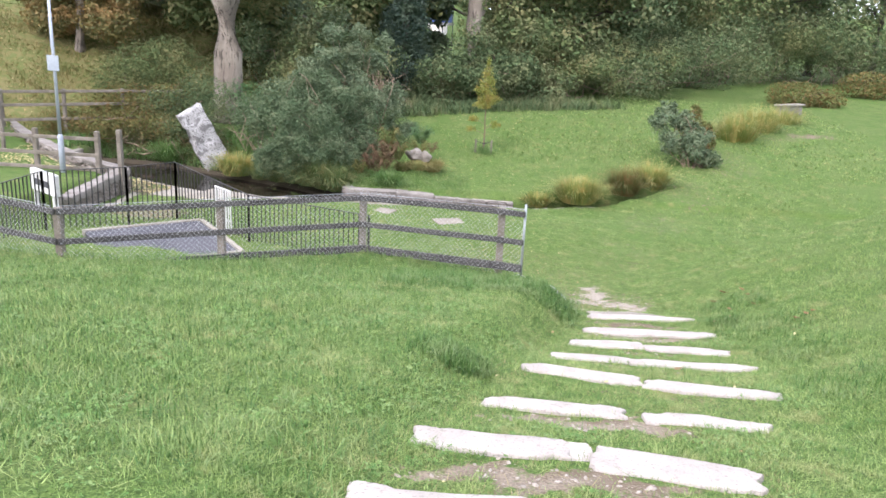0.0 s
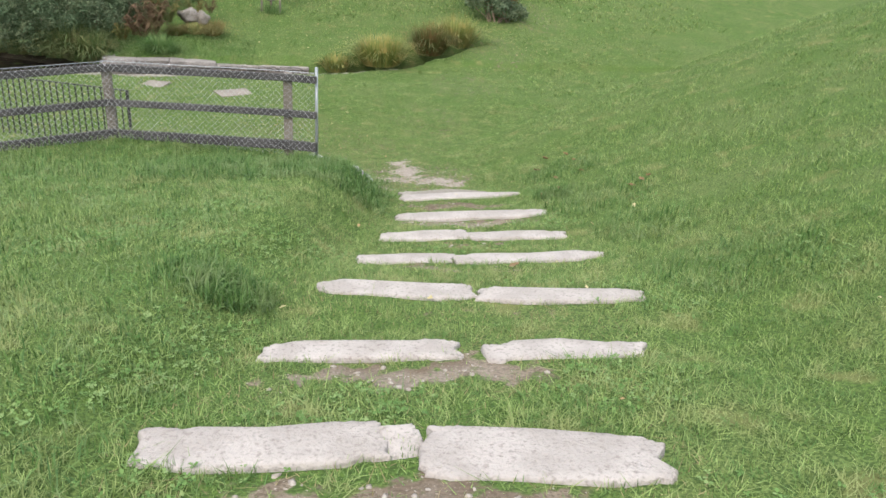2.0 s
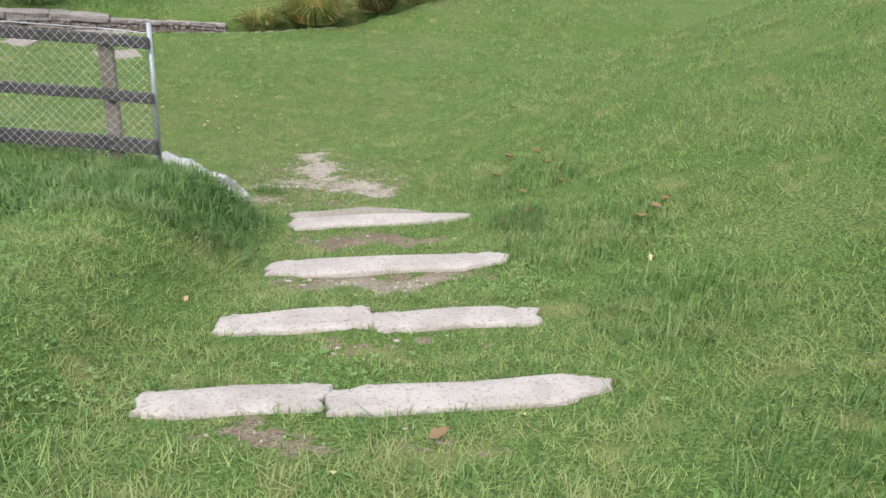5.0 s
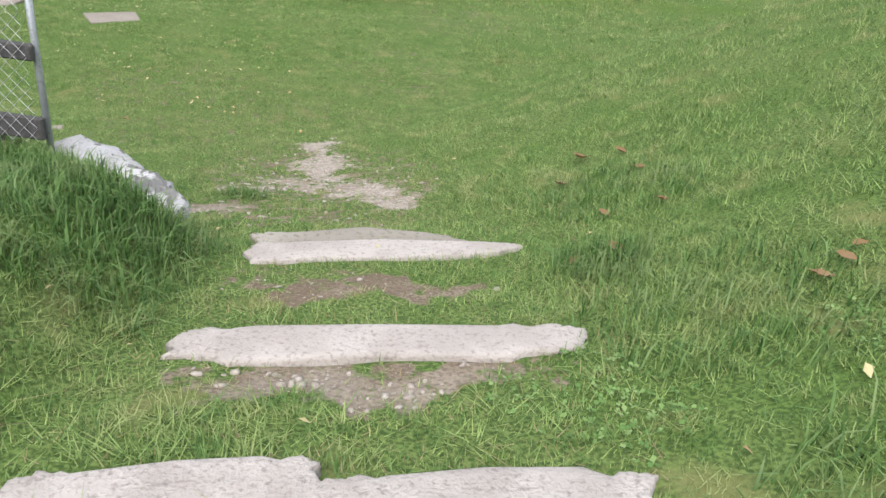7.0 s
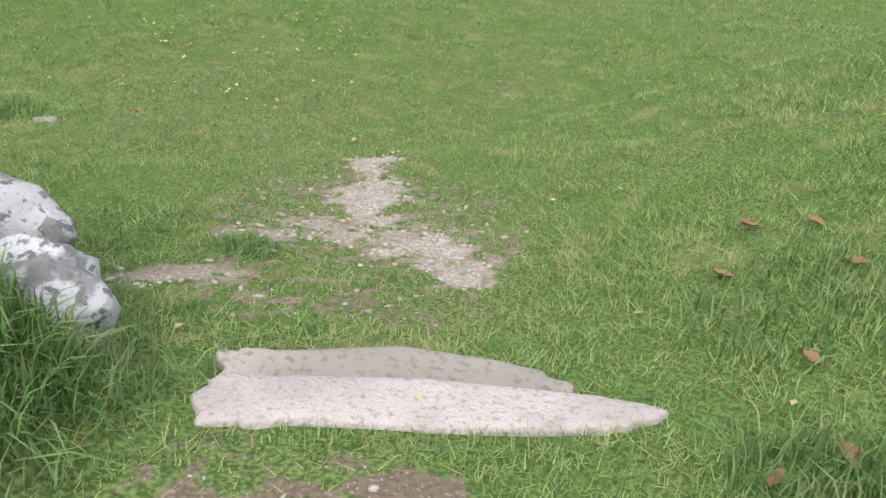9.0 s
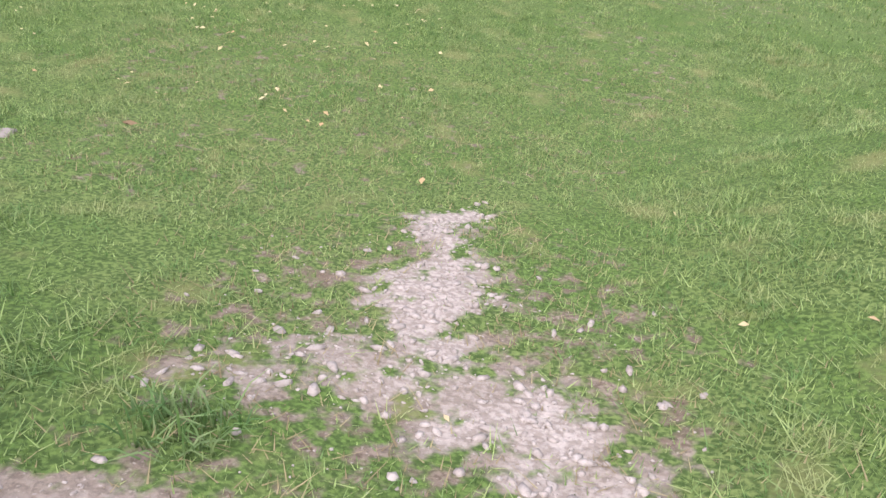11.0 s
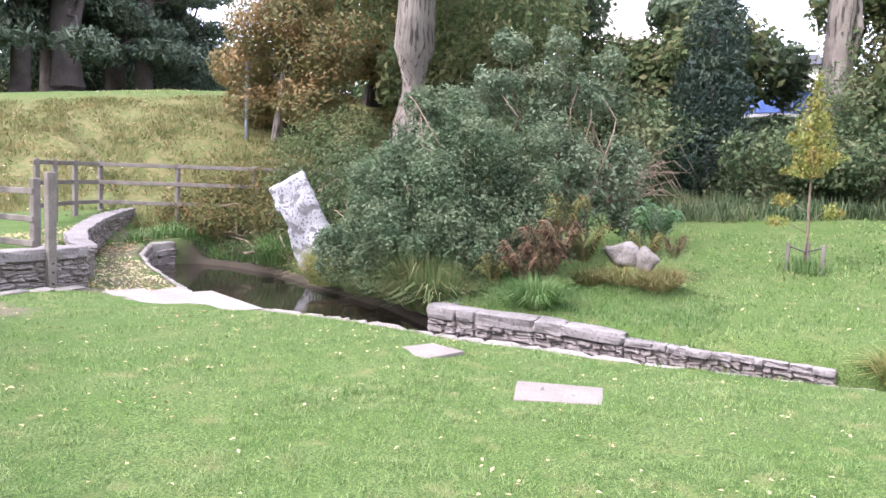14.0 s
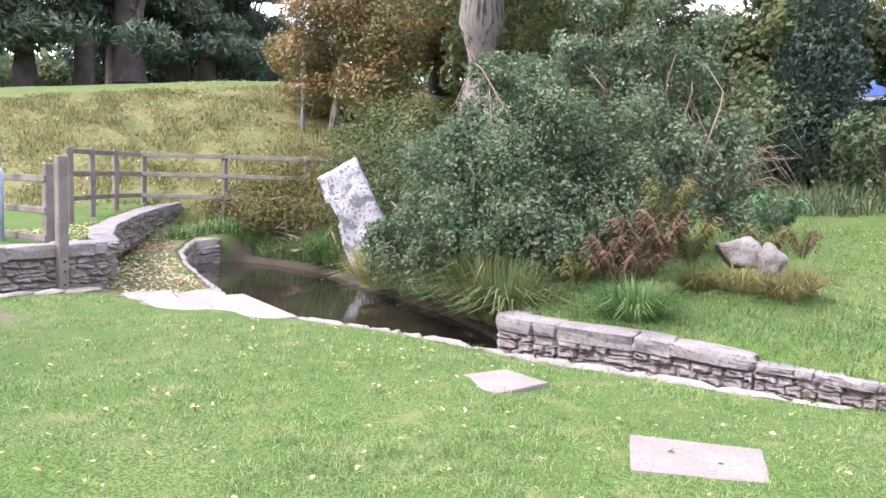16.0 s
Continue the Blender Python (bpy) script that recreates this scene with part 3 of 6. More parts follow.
def paving_slab(corners, seed):
    """A square-cut slab flush with the lawn, from its four corners."""
    bm = bmesh.new()
    mid = sum((Vector(c) for c in corners), Vector((0, 0))) / 4
    z = sum(ground_z(*c) for c in corners) / 4 + 0.016
    rings = []
    for inset, up in ((0, -0.06), (0, -0.006), (0.03, 0.0)):
        ring = []
        for i, c in enumerate(corners):
            a, b = Vector(c), Vector(corners[(i + 1) % 4])
            for t in (0.0, 0.2, 0.4, 0.6, 0.8):
                p = a.lerp(b, t)
                p += Vector((noise.noise(Vector((p.x * 5, p.y * 5, seed))), noise.noise(Vector((p.x * 5, p.y * 5, seed + 9))))) * 0.012
                p = p.lerp(mid, inset)
                ring.append(bm.verts.new((p.x, p.y, z + up)))
        rings.append(ring)
    for one, two in zip(rings, rings[1:]):
        for k in range(20):
            bm.faces.new((one[k], one[(k + 1) % 20], two[(k + 1) % 20], two[k]))
    bm.faces.new(rings[-1])
    return part("paving_slab", bm, SLABSTONE)


slab = paving_slab(SLAB_NEAR, 1)
tagged(slab, "square pinkish-grey concrete slab set flush in the lawn", "paving slab", "slabs in the lawn")
for px, py in ((0.02, 3.42), (0.30, 3.42)):
    hole = bmesh.new()
    z = sum(ground_z(*c) for c in SLAB_NEAR) / 4 + 0.0175
    bmesh.ops.create_circle(hole, cap_ends=True, radius=0.016, segments=10, matrix=Matrix.Translation((px, py, z)))
    part("lifting_hole", hole, IRON, slab, "dark lifting hole")
tagged(paving_slab(SLAB_FAR, 5), "square pinkish-grey concrete slab sunk in the lawn", "paving slab", "slabs in the lawn")

for name, size, at, turn, seed, label in (
    ("boulder", (0.32, 0.20, 0.21), (2.24, -4.86, 1.03), -28, 4, "pale rounded granite boulder edging the grassy mound"),
    ("boulder", (0.36, 0.19, 0.20), (1.88, -4.36, 1.02), -24, 9, "long pale boulder below the fence end"),
    ("boulder", (0.30, 0.24, 0.21), (-1.44, 9.22, 0.64), 20, 23, "weathered pale boulder half hidden by undergrowth"),
    ("boulder", (0.20, 0.16, 0.19), (-1.06, 9.14, 0.60), -20, 17, "small weathered pale boulder beside a larger one"),
):
    ob = new(name, boulder_mesh(name, size, FIELDSTONE if at[1] > 5 else GRANITE, seed, 3, 0.28))
    ob.matrix_basis = pose(*at, 0, 0, turn)
    tagged(ob, label, "boulder")


def standing_stone():
    """The tilted slab of granite by the pool, a broken rectangular block."""
    bm = bmesh.new()
    bmesh.ops.create_grid(bm, x_segments=14, y_segments=26, size=0.5)
    bmesh.ops.solidify(bm, geom=bm.faces[:], thickness=0.42)
    for v in bm.verts:
        x, y = v.co.x, v.co.y
        v.co.x, v.co.y, v.co.z = x * (0.80 + 0.12 * (0.5 - y)), y * 2.2, v.co.z
        v.co.y += 0.10 * x if y > 0.3 else 0
        v.co += Vector(noise.noise_vector(v.co * 2.2)) * 0.07 + Vector(noise.noise_vector(v.co * 7)) * 0.02
        if v.co.x < -0.28 and 0.1 < v.co.y < 0.55:
            v.co.x += 0.07
    ob = part("standing_stone", bm, GRANITE, None, "", True)
    right, up = Vector((0.72, 0.565, 0.41)), Vector((-0.37, -0.20, 0.88)).normalized()
    out = right.cross(up).normalized()
    right = up.cross(out).normalized()
    m = Matrix((right, up, out)).transposed().to_4x4()
    ob.matrix_basis = Matrix.Translation((-8.70, 10.05, 0.56)) @ m
    tagged(ob, "tilted white granite slab blotched with dark lichen", "standing stone")


standing_stone()


# ---------------------------------------------------------------- walls and kerbs of stone
def stone_variant(seed, material, edge=0.16, rough=0.17):
    """A squared rubble stone of unit size with knocked-off edges."""
    bm = bmesh.new()
    block(bm, (-0.5, -0.5, -0.5), (0.5, 0.5, 0.5), None, edge)
    bmesh.ops.subdivide_edges(bm, edges=[e for e in bm.edges if e.calc_length() > 0.5], cuts=2, use_grid_fill=True)
    for v in bm.verts:
        v.co += Vector(noise.noise_vector(v.co * 1.7 + Vector((seed * 5.1, seed, 0)))) * rough + Vector(noise.noise_vector(v.co * 4.5 + Vector((seed * 3.1, seed, 4)))) * 0.05
    return from_bm("stone", bm, material, False)


RUBBLE = [stone_variant(i, WALLSTONE) for i in range(7)]
CAPS = [stone_variant(i + 20, COPING, 0.07, 0.08) for i in range(5)]
KERBS = [stone_variant(i + 40, KERBSTONE) for i in range(5)]


def along(points):
    """Runs of (start, unit direction, length) along a line of (x, y, z)."""
    pts = [Vector(p) for p in points]
    return [(a, (b - a).normalized(), (b - a).length) for a, b in zip(pts, pts[1:])]


def lay_course(parent, points, top, height, depth, mean, variants, g, name="stone", sink=0.0, out=0.0):
    """One course of stones along a line, its top at the line's own height plus top. out moves it square to the line."""
    for start, way, length in along(points):
        d = 0.0
        while d < length - 0.04:
            step = min(mean * g.uniform(0.6, 1.5), length - d)
            if length - d - step < mean * 0.35:
                step = length - d
            mid = start + way * (d + step / 2)
            turn = math.degrees(math.atan2(way.y, way.x)) + g.uniform(-2, 2)
            tall = height * g.uniform(0.86, 1.04)
            side = Vector((-way.y, way.x, 0)).normalized() * (out + g.uniform(-0.012, 0.012))
            ob = put(name, variants[int(g.integers(len(variants)))], parent)
            tip = math.degrees(math.asin(max(-1, min(1, way.z))))
            ob.matrix_basis = pose(mid.x + side.x, mid.y + side.y, mid.z + top - tall / 2 - sink, g.uniform(-2, 2), -tip, turn) @ Matrix.Diagonal((step * 1.03, depth * g.uniform(0.88, 1.12), tall * 1.06, 1))
            d += step


def backing(parent, points, low, top, depth, inset, out=0.0):
    bm = bmesh.new()
    for start, way, length in along(points):
        flat = Vector((way.x, way.y, 0)).normalized()
        turn = Matrix.Translation((start.x, start.y, 0)) @ Matrix.Rotation(math.atan2(flat.y, flat.x), 4, "Z")
        block(bm, (0, out - depth / 2 + inset, low), (length, out + depth / 2 - inset, min(start.z, start.z + way.z * length) + top), turn, 0.0)
    part("mortar_core", bm, MORTAR, parent)


def stone_wall(name, points, heights, label, cap=0.0, cap_len=0.6, depth=0.32, mean=0.3, seed=1):
    g = np.random.default_rng(seed)
    ob = thing(name, (0, 0, 0), label, "stone wall")
    tagged(ob, kind="structure")
    down = 0.0
    if cap:
        lay_course(ob, points, 0.0, cap, depth + 0.02, cap_len, CAPS, g, "coping_stone")
        down = cap
    for h in heights:
        lay_course(ob, points, -down, h, depth, mean, RUBBLE, g)
        down += h
    backing(ob, points, min(p[2] for p in points) - down, -0.09, depth, 0.05)
    return ob


FAR_WALL = [(-3.12, 6.50, 0.0), (-2.45, 6.60, -0.02), (-1.68, 6.80, -0.05), (-0.57, 7.02, -0.13)]
stone_wall("wall_stream", FAR_WALL, (0.08, 0.10, 0.08, 0.11, 0.1, 0.1, 0.1), "low rubble stone wall with big coping stones along the stream", 0.16, 0.62, 0.36, 0.19, 3)
stone_wall("wall_stream_low", [(-0.55, 7.02, -0.19), (0.2, 7.15, -0.21), (1.05, 7.24, -0.23), (1.80, 7.33, -0.26)], (0.08, 0.09, 0.08, 0.1, 0.1, 0.1), "low rubble stone wall sinking into the stream bank", 0.08, 0.26, 0.32, 0.16, 5)
stone_wall("wall_stream_end", [(-3.08, 6.55, -0.02), (-3.22, 7.5, -0.05)], (0.09, 0.11, 0.09, 0.12, 0.1, 0.1), "return end of the stream wall in rubble stone", 0.17, 0.4, 0.3, 0.26, 8)

for n, (x, y, w, turn) in enumerate(((0.78, -1.60, 0.17, 20), (0.42, -2.05, 0.2, 35), (0.15, -2.30, 0.22, 30))):
    ob = new("edging_stone", slab_mesh("edging_stone", w, 0.13, 0.1, SLABSTONE, 61 + n, 0.03))
    ob.matrix_basis = pose(x, y, ground_z(x, y) + 0.012, 0, 0, turn)
    tagged(ob, "small flat pinkish stone sunk in the grass", "edging stone", "sunken edging stones")

LWALL = [(-8.98, 1.6, 0.40), (-9.14, 3.4, 0.40), (-9.28, 5.28, 0.40)]
stone_wall("wall_left", LWALL, (0.1, 0.085, 0.11, 0.08, 0.1, 0.1, 0.1), "grey rubble retaining wall with pale granite coping", 0.19, 0.55, 0.36, 0.24, 11)
stone_wall("wall_path", [(-9.33, 5.38, 0.40), (-10.1, 5.75, 0.42), (-11.2, 6.4, 0.45), (-12.8, 7.7, 0.48), (-14.6, 9.3, 0.52), (-16.5, 11.4, 0.56)], (0.14, 0.14, 0.14), "curving low stone wall beside the leafy path", 0.13, 0.5, 0.34, 0.3, 13)


def kerb():
    g = np.random.default_rng(21)
    ob = tagged(thing("kerb", (0, 0, 0), "pale stone kerb along the water's edge, half grown over", "kerb"), kind="structure")
    pts = [(x, y, ground_z(x, y - 0.25) + 0.03) for x, y in NEAR_BANK[:15]]
    lay_course(ob, pts, -0.055, 0.2, 0.15, 0.42, KERBS, g, "kerb_stone", out=0.03)
    for k in range(4):
        lay_course(ob, pts, -0.22 - 0.17 * k, 0.17, 0.22, 0.3, RUBBLE, g, "stone", out=0.03)
    for start, way, length in along([(-8.5, 1.9, 0), (-8.6, 3.3, 0), (-8.72, 4.4, 0), (-8.85, 5.1, 0)]):
        d = 0.0
        while d < length - 0.05:
            step = min(g.uniform(0.4, 0.8), length - d)
            m = start + way * (d + step / 2)
            put("kerb_stone", KERBS[int(g.integers(5))], ob).matrix_basis = pose(m.x, m.y, ground_z(m.x, m.y) - 0.04, 0, 0, math.degrees(math.atan2(way.y, way.x))) @ Matrix.Diagonal((step * 0.97, 0.22, 0.14, 1))
            d += step


kerb()

for n, (corners, label) in enumerate((
    ([(-8.5, 5.1), (-7.36, 4.70), (-7.2, 5.27), (-8.3, 5.76)], "flat pale granite flagstone at the mouth of the path"),
    ([(-8.28, 5.79), (-7.18, 5.31), (-6.98, 6.0), (-8.4, 6.52)], "flat pale granite flagstone bridging the stream"),
    ([(-7.3, 4.66), (-6.3, 4.46), (-5.5, 4.12), (-5.15, 5.36), (-6.93, 5.98), (-7.14, 5.24)], "wide pale granite flagstone worn at the edge of the lawn"),
)):
    bm = bmesh.new()
    z = 0.02 + sum(ground_z(*c) for c in corners) / len(corners) + n * 0.004
    one = [bm.verts.new((x, y, z - 0.16)) for x, y in corners]
    two = [bm.verts.new((x, y, z)) for x, y in corners]
    bm.faces.new(two)
    for k in range(len(corners)):
        j = (k + 1) % len(corners)
        bm.faces.new((one[k], one[j], two[j], two[k]))
    bmesh.ops.bevel(bm, geom=[e for e in bm.edges if all(v in two for v in e.verts)], offset=0.02, segments=2, affect="EDGES")
    tagged(part("flagstone", bm, FLAGSTONE), label, "flagstone", "flagstones of the crossing")


# ---------------------------------------------------------------- fences, rails, posts
def beam(bm, a, b, wide, tall, bevel=0.008, grow=0.0):
    """A squared timber from a to b, wide across and tall upright."""
    a, b = Vector(a), Vector(b)
    way = (b - a)
    length = way.length
    x = way.normalized()
    side = Vector((0, 0, 1)).cross(x)
    side = side.normalized() if side.length > 0.2 else Vector((0, 1, 0)).cross(x).normalized()
    up = x.cross(side)
    m = Matrix.Translation(a) @ Matrix((x, side, up)).transposed().to_4x4()
    block(bm, (-grow, -wide / 2, -tall / 2), (length + grow, wide / 2, tall / 2), m, bevel)


def mesh_bay(bm, a, b, low, high, pitch=0.075, thick=0.0021):
    """Diamond wire between two uprights at a and b, as thin crossing wires."""
    a, b = Vector((*a, 0)), Vector((*b, 0))
    length = (b - a).length
    x = (b - a) / length
    tall = high - low
    side = Vector((-x.y, x.x, 0))
    for sign in (1, -1):
        s = -tall
        while s < length:
            lo, hi = max(0.0, s), min(length, s + tall)
            if hi - lo > 0.02:
                u0, u1 = lo - s, hi - s
                z0, z1 = (low + u0, low + u1) if sign > 0 else (high - u0, high - u1)
                p, q = a + x * lo + Vector((0, 0, z0)), a + x * hi + Vector((0, 0, z1))
                along_, across = (q - p).normalized(), side
                third = along_.cross(across)
                offs = [across * thick * 0.5, third * thick * 0.5 - across * thick * 0.3, -third * thick * 0.5 - across * thick * 0.3]
                v = [[bm.verts.new(e + o + across * (0.004 * sign)) for o in offs] for e in (p, q)]
                for k in range(3):
                    bm.faces.new((v[0][k], v[0][(k + 1) % 3], v[1][(k + 1) % 3], v[1][k]))
            s += pitch


def paddock_fence():
    ob = thing("timber_fence", (0, 0, 0), "weathered post-and-rail timber fence covered in diamond wire mesh", "fence")
    base = [1.43, 1.43, 1.34, 1.32, 1.32, 1.38, 1.42]
    for (x, y), z in list(zip(FENCE, base))[1:]:
        bm = bmesh.new()
        block(bm, (x - 0.055, y - 0.05, z - 0.4), (x + 0.055, y + 0.05, z + 0.94), None, 0.012, 0.006)
        part("post", bm, TIMBER, ob)
    bm = bmesh.new()
    x, y = FENCE[0]
    tube(bm, [(x, y - 0.03, 0.8), (x, y - 0.03, 1.8), (x, y - 0.03, 2.47)], [0.019] * 3, 10)
    part("end_post", bm, ZINC, ob, "galvanised steel end post", True)
    for i in range(len(FENCE) - 1):
        a, b = Vector((*FENCE[i], 0)), Vector((*FENCE[i + 1], 0))
        n = (b - a).normalized()
        off = Vector((n.y, -n.x, 0)) * (0.075 if n.x > 0 else -0.075)
        for h, tall in ((0.90, 0.085), (0.47, 0.085), (0.07, 0.12)):
            bm = bmesh.new()
            beam(bm, a + off + Vector((0, 0, base[i] + h)), b + off + Vector((0, 0, base[i + 1] + h)), 0.04, tall, 0.008, 0.02)
            part("rail", bm, DARKRAIL, ob, "dark weathered rail")
        bm = bmesh.new()
        off *= 1.42
        mesh_bay(bm, (a + off)[:2], (b + off)[:2], (base[i] + base[i + 1]) / 2 + 0.0, (base[i] + base[i + 1]) / 2 + 0.985)
        part("wire_mesh", bm, WIRE, ob, "galvanised diamond wire mesh")
        bm = bmesh.new()
        tube(bm, [a + off + Vector((0, 0, base[i] + 0.985)), b + off + Vector((0, 0, base[i + 1] + 0.985))], [0.004, 0.004], 5)
        part("line_wire", bm, ZINC, ob)


paddock_fence()


def metal_railing():
    ob = thing("metal_railing", (0, 0, 0), "black painted iron railing with upright bars round a sunken yard", "railing")
    runs = [((-1.12, -1.08, 0.30), (-4.04, 0.36, 0.2)), ((-4.04, 0.36, 0.2), (-6.32, 1.89, 0.5)), ((-6.32, 1.89, 0.5), (-7.1, 0.99, 0.5)), ((-7.1, 0.99, 0.5), (-8.5, -0.03, 0.5)), ((-8.5, -0.03, 0.5), (-8.6, -1.78, 0.5))]
    for a, b in runs:
        a, b = Vector(a), Vector(b)
        n = max(2, round((b - a).length / 0.125))
        for k in range(n + 1):
            p = a.lerp(b, k / n)
            bm = bmesh.new()
            heavy = k in (0, n)
            r = 0.022 if heavy else 0.01
            block(bm, (p.x - r, p.y - r, ground_z(p.x, p.y) - (0.3 if heavy else -0.05)), (p.x + r, p.y + r, p.z + 0.86), None, 0.0)
            part("post" if heavy else "bar", bm, IRON, ob)
        for h in (0.86, ):
            bm = bmesh.new()
            beam(bm, a + Vector((0, 0, h)), b + Vector((0, 0, h)), 0.035, 0.014, 0.003, 0.01)
            part("rail", bm, IRON, ob)


metal_railing()


def white_gate():
    """A short white barred gate in the railing's far corner."""
    a, b = Vector((-4.55, 0.72, 0.22)), Vector((-5.0, 1.04, 0.24))
    ob = thing("white_gate", (0, 0, 0), "small white-painted barred metal gate in the black railing", "gate")
    for k in range(7):
        p = a.lerp(b, k / 6)
        bm = bmesh.new()
        block(bm, (p.x - 0.012, p.y - 0.08, p.z - 0.2), (p.x + 0.012, p.y - 0.056, p.z + 0.84), None, 0.0)
        part("bar", bm, WHITE, ob)
    for h in (0.12, 0.82):
        bm = bmesh.new()
        beam(bm, a + Vector((0, -0.07, h)), b + Vector((0, -0.07, h)), 0.03, 0.03, 0.003, 0.02)
        part("rail", bm, WHITE, ob)


white_gate()

# sunken yard behind the fence
bm = bmesh.new()
block(bm, (-1.25, -1.35, -0.3), (1.25, 1.35, 0.14), Matrix.Translation((-5.68, -0.53, 0)) @ Matrix.Rotation(radians(38), 4, "Z"), 0.02)
roof = part("flat_roof", bm, SLATE)
tagged(roof, "dark grey flat roof of a low sunken chamber with pale edging", "flat roof")
for p, q in (((-1.3, -1.4), (1.3, -1.4)), ((-1.3, 1.4), (1.3, 1.4)), ((1.3, -1.4), (1.3, 1.4))):
    bm = bmesh.new()
    m = Matrix.Translation((-5.68, -0.53, 0)) @ Matrix.Rotation(radians(38), 4, "Z")
    beam(bm, m @ Vector((*p, 0.1)), m @ Vector((*q, 0.1)), 0.1, 0.14)
    part("edging", bm, KERBSTONE, roof, "pale concrete edging")
bm = bmesh.new()
m = Matrix.Translation((-8.95, 0.82, 0.55)) @ Matrix.Rotation(radians(-35), 4, "Z")
block(bm, (-0.6, -0.06, 0.12), (0.6, 0.06, 0.62), m, 0.015)
panel = part("white_board", bm, WHITE)
tagged(panel, "low white-painted board with a dark strip, on short legs", "board")
for s in (-0.45, 0.45):
    bm = bmesh.new()
    block(bm, (s - 0.05, -0.05, -0.3), (s + 0.05, 0.05, 0.14), m, 0.008)
    part("leg", bm, WHITE, panel)
bm = bmesh.new()
block(bm, (-0.4, -0.075, 0.28), (0.35, -0.062, 0.42), m, 0.0)
part("dark_strip", bm, SLATE, panel, "dark grey strip")


def lamp_post(x, y, z):
    ob = thing("lamp_post", (x, y, z), "slim grey steel lamp post with a thicker base", "lamp post")
    bm = bmesh.new()
    tube(bm, [(0, 0, -0.3), (0, 0, 1.0), (0, 0, 1.06)], [0.075, 0.075, 0.05], 14)
    part("base", bm, LAMPGREY, ob, "", True)
    bm = bmesh.new()
    tube(bm, [(0, 0, 1.04), (0, 0, 4.9)], [0.045, 0.035], 12)
    part("pole", bm, LAMPGREY, ob, "", True)
    bm = bmesh.new()
    tube(bm, [(0, 0, 4.9), (0.15, -0.1, 5.02), (0.5, -0.3, 5.05)], [0.03, 0.03, 0.05], 10)
    part("lantern", bm, LAMPGREY, ob, "", True)
    bm = bmesh.new()
    block(bm, (-0.16, -0.06, 2.75), (0.16, -0.045, 3.15), None, 0.004)
    part("sign_plate", bm, LAMPGREY, ob, "small pale blue sign plate")


lamp_post(-10.6, 4.45, ground_z(-10.6, 4.45))


def gate_post():
    ob = thing("gate_post", (-9.0, 4.57, -0.08), "tall squared grey timber post bolted to the wall face", "post")
    bm = bmesh.new()
    block(bm, (-0.06, -0.07, -0.2), (0.06, 0.07, 1.68), None, 0.012, 0.006)
    part("timber", bm, TIMBER, ob)
    for z in (-0.06, 0.12, 0.26):
        bm = bmesh.new()
        tube(bm, [(0.056, 0.0, z), (0.078, 0.0, z)], [0.016, 0.016], 8)
        part("bolt", bm, IRON, ob, "rusted bolt head")


gate_post()


def rail_fence(points, rails, label, tall=1.15, size=0.1):
    ob = thing("timber_fence", (0, 0, 0), label, "fence")
    for x, y, z in points:
        bm = bmesh.new()
        block(bm, (x - size / 2, y - size / 2, z - 0.35), (x + size / 2, y + size / 2, z + tall), None, 0.012, 0.006)
        part("post", bm, TIMBER, ob)
    for a, b in zip(points, points[1:]):
        for h in rails:
            bm = bmesh.new()
            beam(bm, Vector(a) + Vector((0.03, -0.07, h)), Vector(b) + Vector((0.03, -0.07, h)), 0.04, 0.1, 0.008, 0.03)
            part("rail", bm, TIMBER, ob)


rail_fence([(x, y, ground_z(x, y)) for x, y in ((-9.72, 4.75), (-11.5, 4.75), (-13.3, 4.7))], (0.95, 0.5, 0.1), "grey post-and-rail timber fence above the wall", 1.16, 0.13)
rail_fence([(x, y, 0.62) for x, y in ((-14.2, 7.4), (-15.0, 8.3), (-15.6, 9.2), (-15.9, 10.1), (-14.3, 11.25), (-12.7, 12.4), (-10.8, 13.2))], (1.12, 0.66, 0.15), "weathered timber fence at the foot of the bank", 1.2, 0.11)



# ---------------------------------------------------------------- trees and bushes
def limb(bm, a, b, r0, r1, g, wander=0.12, steps=6, sides=8):
    a, b = Vector(a), Vector(b)
    pts, length = [], (b - a).length
    for k in range(steps + 1):
        t = k / steps
        w = Vector(g.normal(size=3)) * wander * length * 0.25 * math.sin(t * math.pi)
        pts.append(a.lerp(b, t) + w)
    tube(bm, pts, [r0 + (r1 - r0) * k / steps for k in range(steps + 1)], sides)
    return pts


